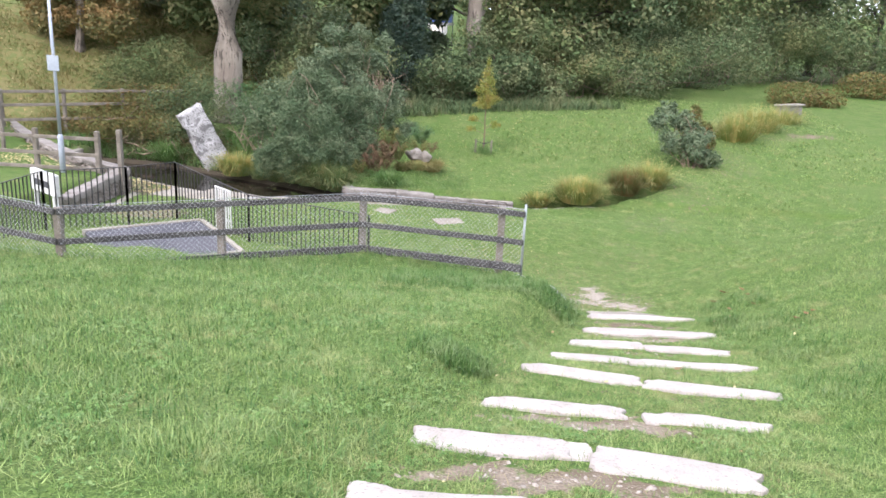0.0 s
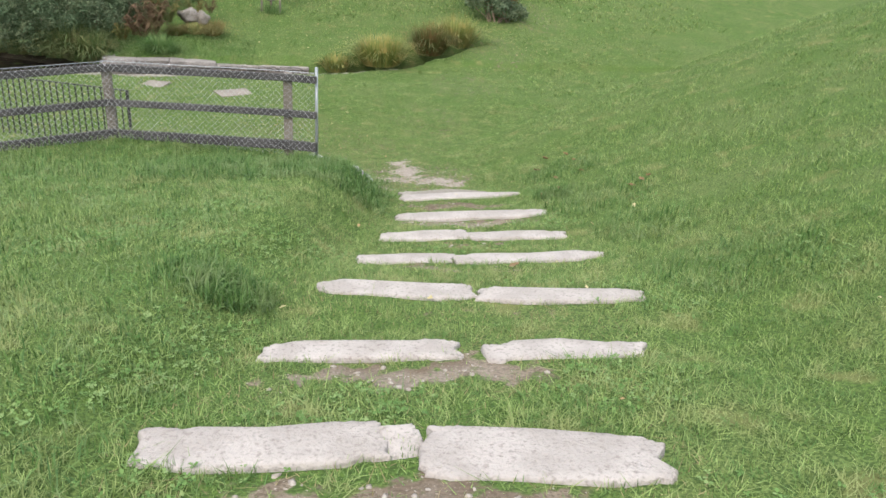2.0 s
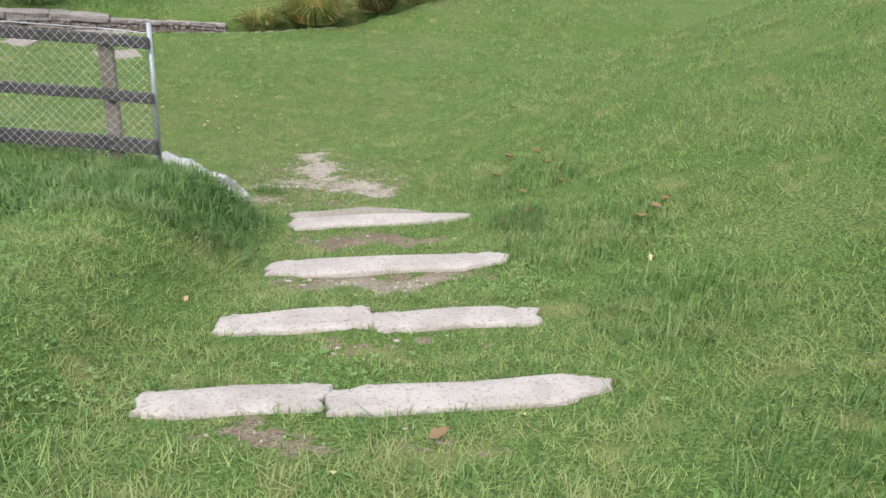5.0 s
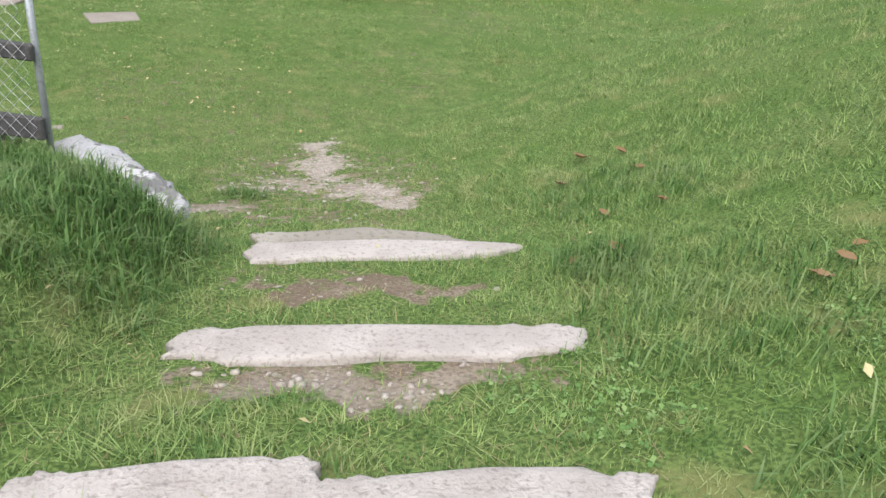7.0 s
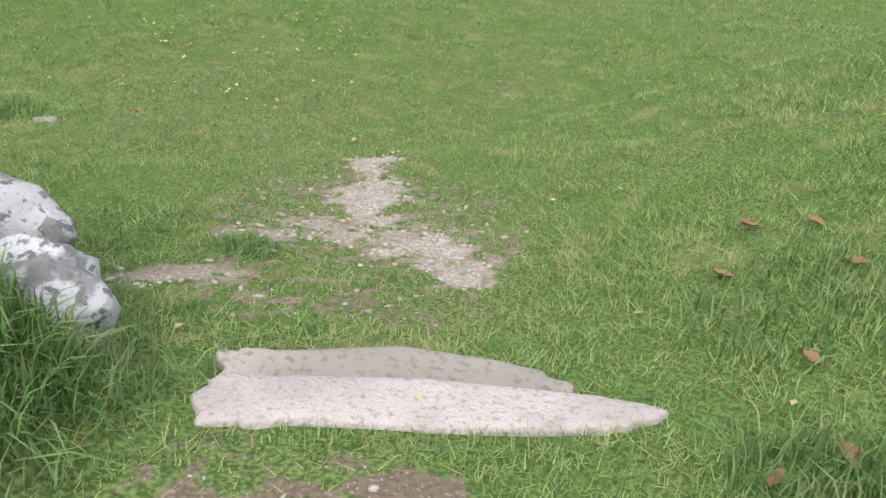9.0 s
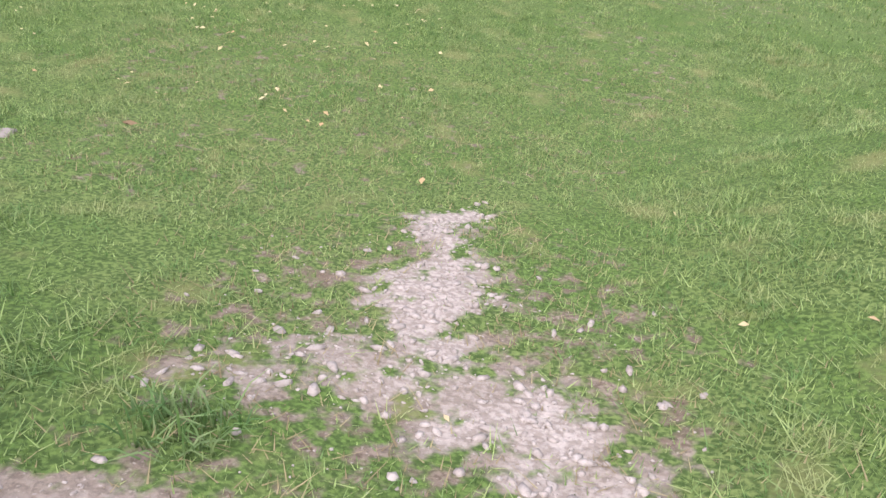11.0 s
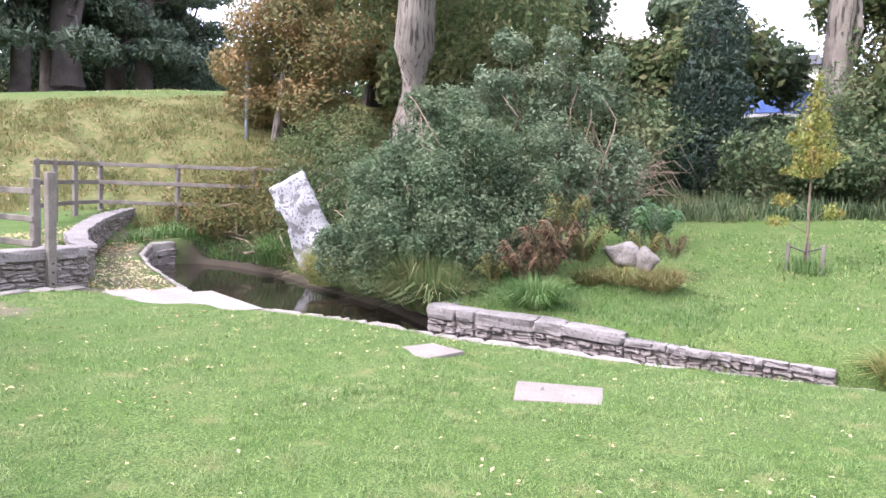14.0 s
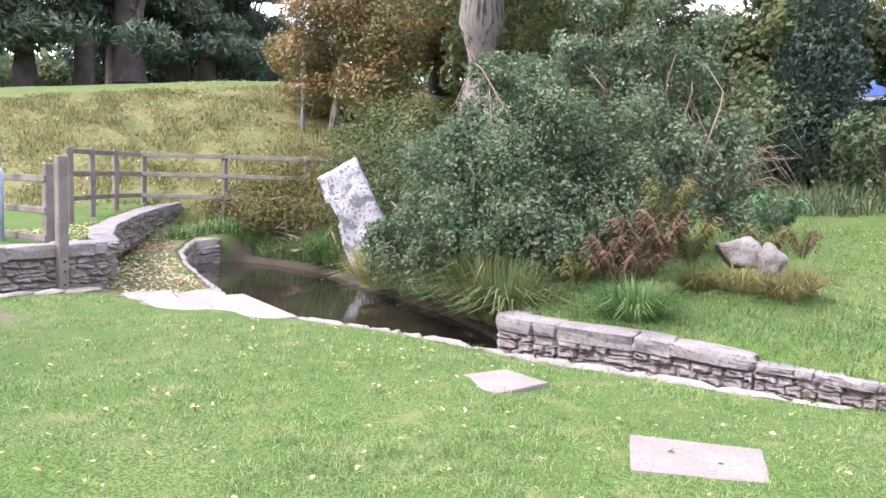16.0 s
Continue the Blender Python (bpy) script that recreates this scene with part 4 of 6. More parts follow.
def tree(name, at, trunk_top, radius, limbs, blobs, count, leaf, bark, leaves, label, seed, flare=1.5, aspect=0.5, droop=0.0, flat=0.4, shell=0.5, category="tree"):
    """A tree: flared tapered trunk, limbs that reach into the crown, crown of many leaves. Limbs and blobs are relative to the foot."""
    g = np.random.default_rng(seed)
    ob = thing(name, at, label, category)
    bm = bmesh.new()
    pts = [Vector((0, 0, -0.5)), Vector((0, 0, 0.05)), Vector((0.01, 0, 0.6))]
    top = Vector(trunk_top)
    pts += [Vector((0, 0, 0.6)).lerp(top, t) + Vector(g.normal(size=3)) * radius * 0.08 for t in (0.3, 0.6, 1.0)]
    tube(bm, pts, [radius * flare * 1.05, radius * flare, radius * 1.1, radius, radius * 0.97, radius * 0.85], 16)
    for v in bm.verts:
        v.co += Vector(noise.noise_vector(v.co * 2.5 / max(radius, 0.1) * 0.4)) * radius * 0.06
    for a, b, r in limbs:
        limb(bm, a, b, r, r * 0.3, g)
    part("trunk", bm, bark, ob, "", True)
    v, f = leaf_cloud(blobs, count, leaf, flat, shell, seed, aspect, droop)
    put("crown", raw("crown", v, f, leaves), ob)
    return ob


def bush(name, at, blobs, count, leaf, leaves, label, seed, stems=8, aspect=0.5, droop=0.0, flat=0.35, shell=0.35, category="bush", stem_mat=None, clump=0.22):
    g = np.random.default_rng(seed)
    ob = thing(name, at, label, category)
    bm = bmesh.new()
    for k in range(stems):
        b = blobs[int(g.integers(len(blobs)))]
        tip = Vector(b[:3]) + Vector(g.normal(size=3) * 0.5 * np.array(b[3:]))
        limb(bm, (g.normal() * 0.15, g.normal() * 0.15, -0.15), tip, 0.03, 0.008, g, 0.5, 6, 5)
    part("branchwork", bm, stem_mat or TWIG, ob, "", True)
    v, f = leaf_cloud(blobs, count, leaf, flat, shell, seed, aspect, droop, clump)
    put("foliage", raw("foliage", v, f, leaves), ob)
    return ob


# the big glossy bush over the wall end
def lumps(main, seed, small=7, size=0.42):
    """Main masses given as across, away, up and radius, each broken up by smaller ones on its skin."""
    g = np.random.default_rng(seed)
    out = []
    for r, f, z, rad in main:
        x, y = r * 0.786 - f * 0.618, r * 0.618 + f * 0.786
        out.append((x, y, z, rad * 0.86, rad * 0.86, rad * 0.86))
        for k in range(small):
            w = g.normal(size=3)
            w /= np.linalg.norm(w)
            w[2] = abs(w[2]) * 1.1 - 0.25
            q = rad * size * g.uniform(0.6, 1.1)
            out.append((x + w[0] * rad * 0.85, y + w[1] * rad * 0.85, max(z + w[2] * rad * 0.9, q * 0.8), q, q, q * g.uniform(0.8, 1.3)))
    return out


bush("evergreen_bush", (-4.35, 8.8, -0.05), lumps([(0, 0, 1.2, 1.15), (-1.1, -0.1, 0.9, 0.85), (1.1, 0, 1.0, 0.9), (-0.4, 0.1, 2.0, 0.85), (0.5, 0.2, 2.1, 0.85), (1.3, 0.2, 1.7, 0.65), (0.1, 0.2, 2.75, 0.5), (-1.2, 0, 1.7, 0.55), (1.7, 0.1, 0.7, 0.55), (-1.7, 0.1, 0.6, 0.5), (0, -0.8, 0.75, 0.65), (-0.7, -0.7, 0.65, 0.55), (1.5, 0.3, 2.4, 0.4), (-0.5, 0.3, 2.9, 0.38), (-1.8, 0.2, 0.3, 0.5), (-1.2, -0.4, 0.3, 0.5), (0.4, -0.9, 0.5, 0.5)], 5),
    84000, 0.064, HOLLY, "large dense evergreen bush with small glossy dark leaves beside the stream", 5, 26, 0.5, 0.0, 0.3, 0.5, clump=0.3)
bush("evergreen_shrub", (-6.4, 10.4, 0.1), [(0, 0, 1.1, 1.0, 0.9, 0.9), (-0.9, 0.6, 1.2, 0.9, 0.8, 0.8), (0.6, 0.6, 1.9, 0.9, 0.8, 0.8), (-0.2, 0.9, 1.9, 0.8, 0.7, 0.7)], 12000, 0.085, HOLLY, "grey-green evergreen shrub behind the tilted stone", 6, 12, shell=0.5)
bush("evergreen_shrub", (-3.3, 11.6, 0.3), lumps([(0, 0, 1.2, 1.0), (0.9, 0.2, 1.6, 0.7), (-0.7, 0.2, 2.3, 0.8), (0.2, 0.3, 3.0, 0.5), (1.2, 0.0, 0.7, 0.6), (-0.6, 0.2, 3.3, 0.45), (-1.5, 0.3, 3.0, 0.65), (-1.3, 0.3, 3.9, 0.4), (-0.4, 0.2, 4.0, 0.35), (0.6, 0.2, 3.7, 0.35), (-2.2, 0.3, 2.6, 0.6)], 9), 26000, 0.085, WILLOW, "tall loose evergreen shrub with upright shoots", 7, 14, shell=0.6)

tree("oak_tree", (-9.68, 15.15, ground_z(-9.68, 15.15)), (0.0, 0.1, 7.3), 0.56,
     [((0.0, 0.1, 5.6), (-2.8, 0.5, 8.5), 0.22), ((0.1, 0.1, 6.0), (2.5, 0.6, 8.5), 0.24), ((0.1, 0.2, 6.6), (0.5, -1.5, 9.4), 0.2), ((0.1, 0.2, 6.0), (-1.0, 1.8, 9.5), 0.22)],
     [(-3, 0.6, 8.0, 2.6, 2.4, 1.6), (2.8, 0.8, 8.2, 2.8, 2.4, 1.8), (0.2, -1.4, 9.2, 2.6, 2.4, 1.7), (-0.8, 2.0, 9.4, 2.8, 2.6, 2.0), (0, 0.3, 11.0, 2.8, 2.6, 1.8), (-2.2, 1.4, 6.0, 1.6, 1.3, 1.0), (2.4, 1.6, 5.6, 1.7, 1.3, 1.1), (0.5, 2.6, 5.4, 1.8, 1.3, 1.2), (-1.2, 0.3, 7.2, 1.6, 1.4, 0.9), (1.6, 0.2, 7.0, 1.6, 1.4, 0.9)], 26000, 0.16, BARK, OAK,
     "tall oak with a thick grey fissured trunk", 11, 1.35)
bush("ivy_bush", (-9.1, 14.6, 0.4), [(0, 0, 0.8, 0.7, 0.5, 1.0), (0.5, 0.2, 0.9, 0.6, 0.5, 0.9)], 3500, 0.08, IVY, "bright green ivy at the foot of the oak", 12, 4)
tree("autumn_tree", (-17.0, 17.6, ground_z(-17.0, 17.6)), (0.2, 0.2, 2.6), 0.16,
     [((0.1, 0.1, 1.8), (-1.6, 0.2, 3.4), 0.08), ((0.2, 0.2, 2.3), (1.8, 0.4, 4.0), 0.09), ((0.2, 0.2, 2.4), (0.2, -0.5, 4.8), 0.08)],
     [(-1.4, 0.1, 2.6, 1.5, 1.4, 1.0), (1.5, 0.3, 2.9, 1.7, 1.5, 1.2), (0.1, -0.5, 3.9, 1.8, 1.5, 1.1), (-1.0, 0.2, 1.4, 1.4, 1.2, 0.9), (1.4, 0.2, 1.4, 1.5, 1.2, 1.0), (0.2, 0.6, 5.0, 1.7, 1.4, 0.9)], 26000, 0.15, BARK, AUTUMN,
     "small spreading tree with yellow and russet autumn leaves", 14)
bush("shrub", (-13.4, 15.4, ground_z(-13.4, 15.4)), [(0, 0, 1.3, 1.4, 1.2, 1.2), (1.2, 0.3, 1.6, 1.3, 1.1, 1.2), (-1.0, 0.2, 1.0, 1.2, 1.0, 0.9)], 11000, 0.1, OAK, "tangled green shrub on the slope under the trees", 15, 8, shell=0.5)
bush("bramble", (-12.0, 11.75, 0.1), [(0, 0, 0.45, 1.2, 0.6, 0.6), (1.2, -0.2, 0.45, 0.9, 0.5, 0.6), (-1.3, 0.3, 0.6, 0.9, 0.6, 0.7), (0.2, 0.6, 1.1, 1.4, 0.7, 0.8), (0.9, 0.8, 1.3, 1.0, 0.7, 0.8), (-0.9, 0.9, 1.2, 1.0, 0.6, 0.8)], 16000, 0.075, BRACKEN, "brown and green bramble tangle on the pool's bank", 16, 10, shell=0.6)
bush("bramble", (-13.9, 11.5, 0.1), [(0, 0, 0.4, 1.0, 0.6, 0.55), (0.9, -0.3, 0.35, 0.8, 0.5, 0.5), (-0.9, 0.2, 0.5, 0.8, 0.6, 0.6), (0.3, 0.8, 0.9, 1.2, 0.6, 0.7)], 10000, 0.075, BRACKEN, "brown bramble tangle where the path ends", 18, 8, shell=0.6)
bush("bramble", (-10.3, 11.6, 0.1), [(0, 0, 0.5, 1.0, 0.6, 0.6), (0.9, 0.3, 0.9, 1.0, 0.6, 0.8), (-0.7, 0.6, 1.2, 1.0, 0.6, 0.8), (0.6, 1.0, 1.6, 1.2, 0.7, 0.9)], 13000, 0.075, WOOD_EDGE, "green bramble tangle behind the tilted stone", 17, 10, shell=0.6)

def bank_blobs(rows):
    """Low mounds of growth that follow the pool's far edge, a row at each distance from it."""
    out = []
    for back, high, size in rows:
        for k in range(12):
            x = -8.6 - k * 0.37
            y = float(np.interp(-x, [7.6, 10.0, 12.0, 12.9], [9.5, 10.6, 10.85, 10.7])) + back + 0.12 * math.sin(k * 2.9)
            out.append((x + 11, y - 11, ground_z(x, y) + high * (1 + 0.4 * math.sin(k * 2.3 + back)), size, size * 0.8, size * (0.9 + 0.25 * math.sin(k * 1.7))))
    return out


bush("bank_undergrowth", (-11, 11, 0), bank_blobs([(0.5, 0.15, 0.34), (1.0, 0.3, 0.5)]), 17000, 0.07, BRAMBLE, "low green undergrowth hanging over the pool", 19, 3, shell=0.6)

# conifer, dead shrub, edge of the wood
tree("cypress_tree", (-3.45, 21.3, ground_z(-3.45, 21.3)), (0, 0, 5.5), 0.16, [], [(0, 0, 1.6, 1.35, 1.3, 1.4), (0, 0, 3.2, 1.2, 1.2, 1.4), (0.1, 0, 4.7, 0.95, 0.95, 1.3), (0, 0, 6.1, 0.6, 0.6, 1.0)], 15000, 0.16, PINEBARK, CYPRESS, "dense dark blue-green cypress", 21, 1.3, 0.35, 0.4, 0.1, 0.35)


tree("ivy_clad_tree", (-0.4, 22.2, ground_z(-0.4, 22.2)), (0.1, 0.0, 9.5), 0.34,
     [((0.0, 0.1, 3.4), (1.5, 0.6, 9.0), 0.2), ((0.1, 0.0, 6.0), (-1.8, 0.4, 9.0), 0.12), ((0.1, 0.0, 6.5), (2.2, -0.3, 8.4), 0.12)],
     [(0.1, 0.0, 3.0, 0.55, 0.5, 0.9), (0.2, 0.1, 4.6, 0.5, 0.5, 0.8), (1.6, 0.5, 8.6, 1.7, 1.5, 1.2), (-1.8, 0.3, 9.0, 1.7, 1.5, 1.2), (0.3, 0.4, 10.2, 2.0, 1.8, 1.2), (2.2, -0.2, 7.0, 1.2, 1.0, 0.8)], 11000, 0.15, BARK, OAK,
     "dark forked tree with ivy on its trunk behind the hedge", 26, 1.4)


def dead_shrub(x, y):
    g = np.random.default_rng(23)
    ob = thing("leafless_shrub", (x, y, ground_z(x, y)), "leafless brown shrub of arching bare twigs", "shrub")
    bm = bmesh.new()
    for k in range(130):
        a = g.uniform(0, math.tau)
        r, h = g.uniform(0.5, 1.3), g.uniform(0.9, 2.2)
        tube(bm, [(g.normal() * 0.1, g.normal() * 0.1, -0.1), (math.cos(a) * r * 0.4, math.sin(a) * r * 0.4, h * 0.75), (math.cos(a) * r, math.sin(a) * r, h * g.uniform(0.7, 1.05)), (math.cos(a) * r * 1.35, math.sin(a) * r * 1.3, h * g.uniform(0.45, 0.8))], [0.014, 0.011, 0.008, 0.004], 4)
    part("branchwork", bm, TWIG, ob, "", True)


dead_shrub(-3.9, 15.6)

for n, (x, y, high, wide, count, mat, label) in enumerate((
    (-7.0, 17.6, 3.2, 2.0, 9000, OAK, "mixed green undergrowth shrub at the wood's edge"), (-5.2, 19.5, 4.0, 2.0, 9000, WOOD_EDGE, "tall mixed shrub at the wood's edge"),
    (-8.6, 18.4, 4.0, 2.2, 9000, WOOD_EDGE, "tall dark shrub under the oak"), (0.3, 21.8, 3.6, 2.2, 8000, WOOD_EDGE, "tall dark green shrub at the wood's edge"), (3.0, 24.4, 3.8, 2.4, 8000, OAK, "tall mixed shrub at the wood's edge"), (6.4, 27.8, 4.0, 2.8, 8000, WOOD_EDGE, "tall dark green shrub at the wood's edge"), (10.2, 32.2, 4.2, 3.2, 8000, WOOD_EDGE, "tall dark green shrub at the wood's edge"), (14.8, 37.2, 4.4, 3.6, 8000, WOOD_EDGE, "tall dark shrub at the wood's edge"), (20.5, 40.5, 4.4, 4.0, 8000, WOOD_EDGE, "tall dark shrub at the wood's edge"), (27, 41.5, 4.6, 4.0, 7000, WOOD_EDGE, "tall dark shrub at the wood's edge"), (35, 40, 4.6, 4.4, 7000, WOOD_EDGE, "tall dark shrub at the wood's edge"),
    (-0.1, 24.0, 5.4, 1.5, 7000, OAK, "tall mixed shrub behind the ivy-clad tree"), (-1.0, 20.6, 2.2, 1.8, 8000, WOOD_EDGE, "low dark green shrub at the wood's edge"), (1.6, 22.6, 2.4, 2.2, 8000, WOOD_EDGE, "dark green shrub at the wood's edge"), (4.6, 25.2, 3.0, 2.6, 8000, OAK, "rounded shrub at the wood's edge"),
    (8.0, 29.0, 3.2, 3.0, 8000, WOOD_EDGE, "dark green shrub at the wood's edge"), (12.2, 34.5, 3.6, 3.6, 8000, WOOD_EDGE, "broad dark shrub at the wood's edge"), (17.5, 39.0, 3.8, 4.0, 7000, OAK, "broad shrub at the wood's edge"), (23.5, 41.5, 4.0, 4.0, 7000, WOOD_EDGE, "broad dark shrub at the wood's edge"), (30, 41, 4.2, 4.2, 6000, OAK, "broad shrub at the wood's edge"),
)):
    z = ground_z(x, y)
    g = np.random.default_rng(50 + n)
    blobs = [(g.normal() * wide * 0.6, g.normal() * wide * 0.35, high * g.uniform(0.15, 0.85), wide * g.uniform(0.3, 0.6), wide * g.uniform(0.3, 0.6), high * g.uniform(0.18, 0.35)) for _ in range(12)]
    bush("undergrowth_shrub", (x, y, z), blobs, count, 0.15, mat, label, 60 + n, 8, shell=0.5)

for n, (x, y, high, spread, mat, label) in enumerate((
    (-4.3, 25.8, 7.0, 1.9, WILLOW, "broadleaf tree beside the cypress"), (-6.5, 24.5, 4.8, 2.6, OAK, "low broadleaf tree with dull green autumn crown"), (0.6, 26.5, 9.5, 3.0, OAK, "tall broadleaf tree above the hedge"), (5.0, 31.5, 10, 4.0, WOOD_EDGE, "tall dark broadleaf tree above the hedge"),
    (11.0, 38.0, 11, 4.8, OAK, "tall broadleaf tree with olive crown"), (19.0, 45.0, 11, 5.5, WOOD_EDGE, "tall dark broadleaf tree"), (28.5, 48.0, 12, 6.0, OAK, "tall broadleaf tree with olive crown"), (38, 46, 12, 6.0, WOOD_EDGE, "tall dark broadleaf tree"),
    (3.0, 29.5, 11, 4.0, OAK, "tall broadleaf tree above the hedge"), (8.0, 34.5, 11, 4.5, WOOD_EDGE, "tall dark broadleaf tree above the hedge"), (15.0, 41.5, 12, 5.0, OAK, "tall broadleaf tree with olive crown"), (23.5, 47.0, 12, 5.5, WOOD_EDGE, "tall dark broadleaf tree"),
    (-10.4, 22.6, 6.0, 2.6, WILLOW, "broadleaf tree crowding behind the oak"), (-17.0, 22.8, 6.5, 3.0, AUTUMN, "small yellowing tree beside the lane"), (-11.5, 20.5, 6.0, 2.6, OAK, "dull green tree crowding behind the oak"),
    (-13.5, 24.5, 9.0, 3.6, OAK, "tall broadleaf tree behind the oak"), (-19.0, 27.5, 8.0, 3.4, AUTUMN, "tree with yellowing crown beside the lane"),
)):
    g = np.random.default_rng(90 + n)
    blobs = [(g.normal() * spread * 0.55, g.normal() * spread * 0.5, high * g.uniform(0.2, 0.98), spread * g.uniform(0.4, 0.65), spread * g.uniform(0.4, 0.65), spread * g.uniform(0.3, 0.5)) for _ in range(17)]
    limbs = [((0, 0, high * 0.35), (b[0], b[1], b[2]), 0.11) for b in blobs[:6]]
    tree("broadleaf_tree", (x, y, ground_z(x, y)), (0, 0, high * 0.55), 0.28, limbs, blobs, 13000, 0.29, PINEBARK, mat, label, 100 + n, shell=0.5)

# pines on the rise
for n, (x, y, high, r, label) in enumerate((
    (-41.8, 19.4, 15, 0.62, "tall dark pine with a straight grey trunk"), (-40.6, 22.0, 14, 0.5, "tall dark pine with a slim trunk"), (-39.3, 23.9, 15, 0.85, "old dark pine with a broad forked trunk"), (-43.5, 16.6, 15, 0.6, "tall dark pine with a straight trunk"), (-46, 27.0, 14, 0.6, "dark pine further off on the rise"), (-43, 29.5, 13, 0.6, "dark pine beside the lane"), (-39.5, 29.0, 13, 0.5, "dark pine near the lane"), (-51, 38.0, 11, 0.5, "dark pine beyond the lane"), (-46, 37.0, 9.5, 0.5, "dark pine beyond the lane"))):
    g = np.random.default_rng(130 + n)
    blobs = []
    for k in range(20):
        a, u = g.uniform(0, math.tau), g.uniform(0.17, 0.85)
        d = g.uniform(1.0, 4.2) * (1.15 - u * 0.6)
        blobs.append((math.cos(a) * d, math.sin(a) * d, high * u, g.uniform(1.5, 2.6), g.uniform(1.5, 2.6), g.uniform(0.5, 0.95)))
    limbs = [((0, 0, high * 0.28 + b[2] * 0.3), (b[0], b[1], b[2]), 0.12) for b in blobs]
    if n == 2:
        limbs += [((-0.2, 0.0, 1.6), (-1.6, -0.8, 7.5), 0.42), ((0.3, 0.0, 1.8), (1.5, 0.9, 8.5), 0.4)]
    tree("pine_tree", (x, y, ground_z(x, y)), (0.2, 0.1, high * 0.8), r, limbs, blobs, 13000, 0.46, PINEBARK, PINE, label, 140 + n, 1.6, 0.28, 0.0, 0.2, 0.7)
for n, (x, y, mat, label) in enumerate(((-52, 22, WOOD_EDGE, "clipped green hedge along the top field"), (-50, 30, WOOD_EDGE, "dark hedge along the lane"), (-44, 33, CYPRESS, "dark evergreen hedge beside the lane"), (-54, 12, WOOD_EDGE, "clipped green hedge behind the pines"))):
    blobs = [(k * 0.9 - 4, k * 1.6 - 7, 1.2 + 0.2 * math.sin(k * 2.1) + (1.6 if n == 2 else 0), 1.6, 1.6, 1.3 + (1.2 if n == 2 else 0)) for k in range(10)]
    bush("hedge", (x, y, ground_z(x, y)), blobs, 9000, 0.3, mat, label, 150 + n, 6, category="hedge", shell=0.4)


def far_woods():
    """Distant trees that close the view behind the pines and round the valley."""
    g = np.random.default_rng(161)
    blobs = []
    for k in range(70):
        a = radians(-20 + k * 3.3) + math.pi / 2 - radians(35)
        d = 88 + g.uniform(-6, 14)
        x, y = -8 + math.cos(a + radians(25)) * d, 8 + math.sin(a + radians(25)) * d
        blobs.append((x, y, ground_z(x, y) + g.uniform(2, 6), g.uniform(5, 8), g.uniform(5, 8), g.uniform(4, 7)))
    v, f = leaf_cloud(blobs, 40000, 1.4, 0.3, 0.4, 162)
    tagged(put("far_woods", raw("far_woods", v, f, WOOD_EDGE)), "distant dull green woods beyond the field", "woods", kind="stuff")


far_woods()


def sapling(x, y):
    z = ground_z(x, y)
    ob = thing("sapling", (x, y, z), "young yellow-green tree tied between low timber stakes", "young tree")
    g = np.random.default_rng(31)
    bm = bmesh.new()
    limb(bm, (0, 0, -0.1), (0.02, 0.0, 3.2), 0.032, 0.006, g, 0.02, 8, 8)
    for k in range(34):
        a, h = g.uniform(0, math.tau), g.uniform(1.5, 3.0)
        r = 0.5 * (3.45 - h) / 1.9
        tube(bm, [(0.01, 0, h), (math.cos(a) * r * 0.6, math.sin(a) * r * 0.6, h + 0.12), (math.cos(a) * r, math.sin(a) * r, h + 0.1)], [0.008, 0.005, 0.002], 4)
    for x0, z0 in ((-0.42, 1.2), (0.34, 1.05), (-0.5, 0.85)):
        tube(bm, [(0.01, 0, z0 - 0.2), (x0 * 0.6, 0.05, z0 - 0.05), (x0, 0.05, z0)], [0.008, 0.006, 0.003], 4)
    part("trunk", bm, TWIG, ob, "", True)
    v, f = leaf_cloud([(0, 0, 3.15, 0.10, 0.10, 0.28), (0, 0, 2.8, 0.22, 0.22, 0.26), (0.03, 0, 2.5, 0.32, 0.32, 0.24), (-0.05, 0, 2.2, 0.42, 0.42, 0.22), (0.08, 0, 1.92, 0.46, 0.46, 0.2), (-0.1, 0, 1.7, 0.40, 0.40, 0.13), (-0.42, 0.05, 1.2, 0.2, 0.18, 0.13), (0.36, 0.05, 1.02, 0.2, 0.18, 0.16), (-0.5, 0.05, 0.84, 0.22, 0.18, 0.12)], 4200, 0.075, 0.3, 0.8, 33, 0.4, 0.5)
    put("crown", raw("crown", v, f, SAPLING), ob)
    for s, t in ((-0.28, 0.0), (0.28, 0.0), (0.0, 0.28)):
        bm = bmesh.new()
        block(bm, (s - 0.03, t - 0.03, -0.2), (s + 0.03, t + 0.03, 0.48), None, 0.006)
        part("stake", bm, TIMBER, ob)
    bm = bmesh.new()
    tube(bm, [(-0.28, 0, 0.42), (0, -0.04, 0.34), (0.28, 0, 0.42)], [0.014] * 3, 6)
    part("tie", bm, IRON, ob, "black rubber tie")
    x0, y0 = g.normal(0, 0.16, 500), g.normal(0, 0.16, 500)
    v, f = blade_cloud(x0, y0, np.zeros(500), 0.26, 0.012, 0.4, 35)
    put("grass_collar", raw("grass_collar", v, f, LUSH), ob)


sapling(0.68, 12.2)


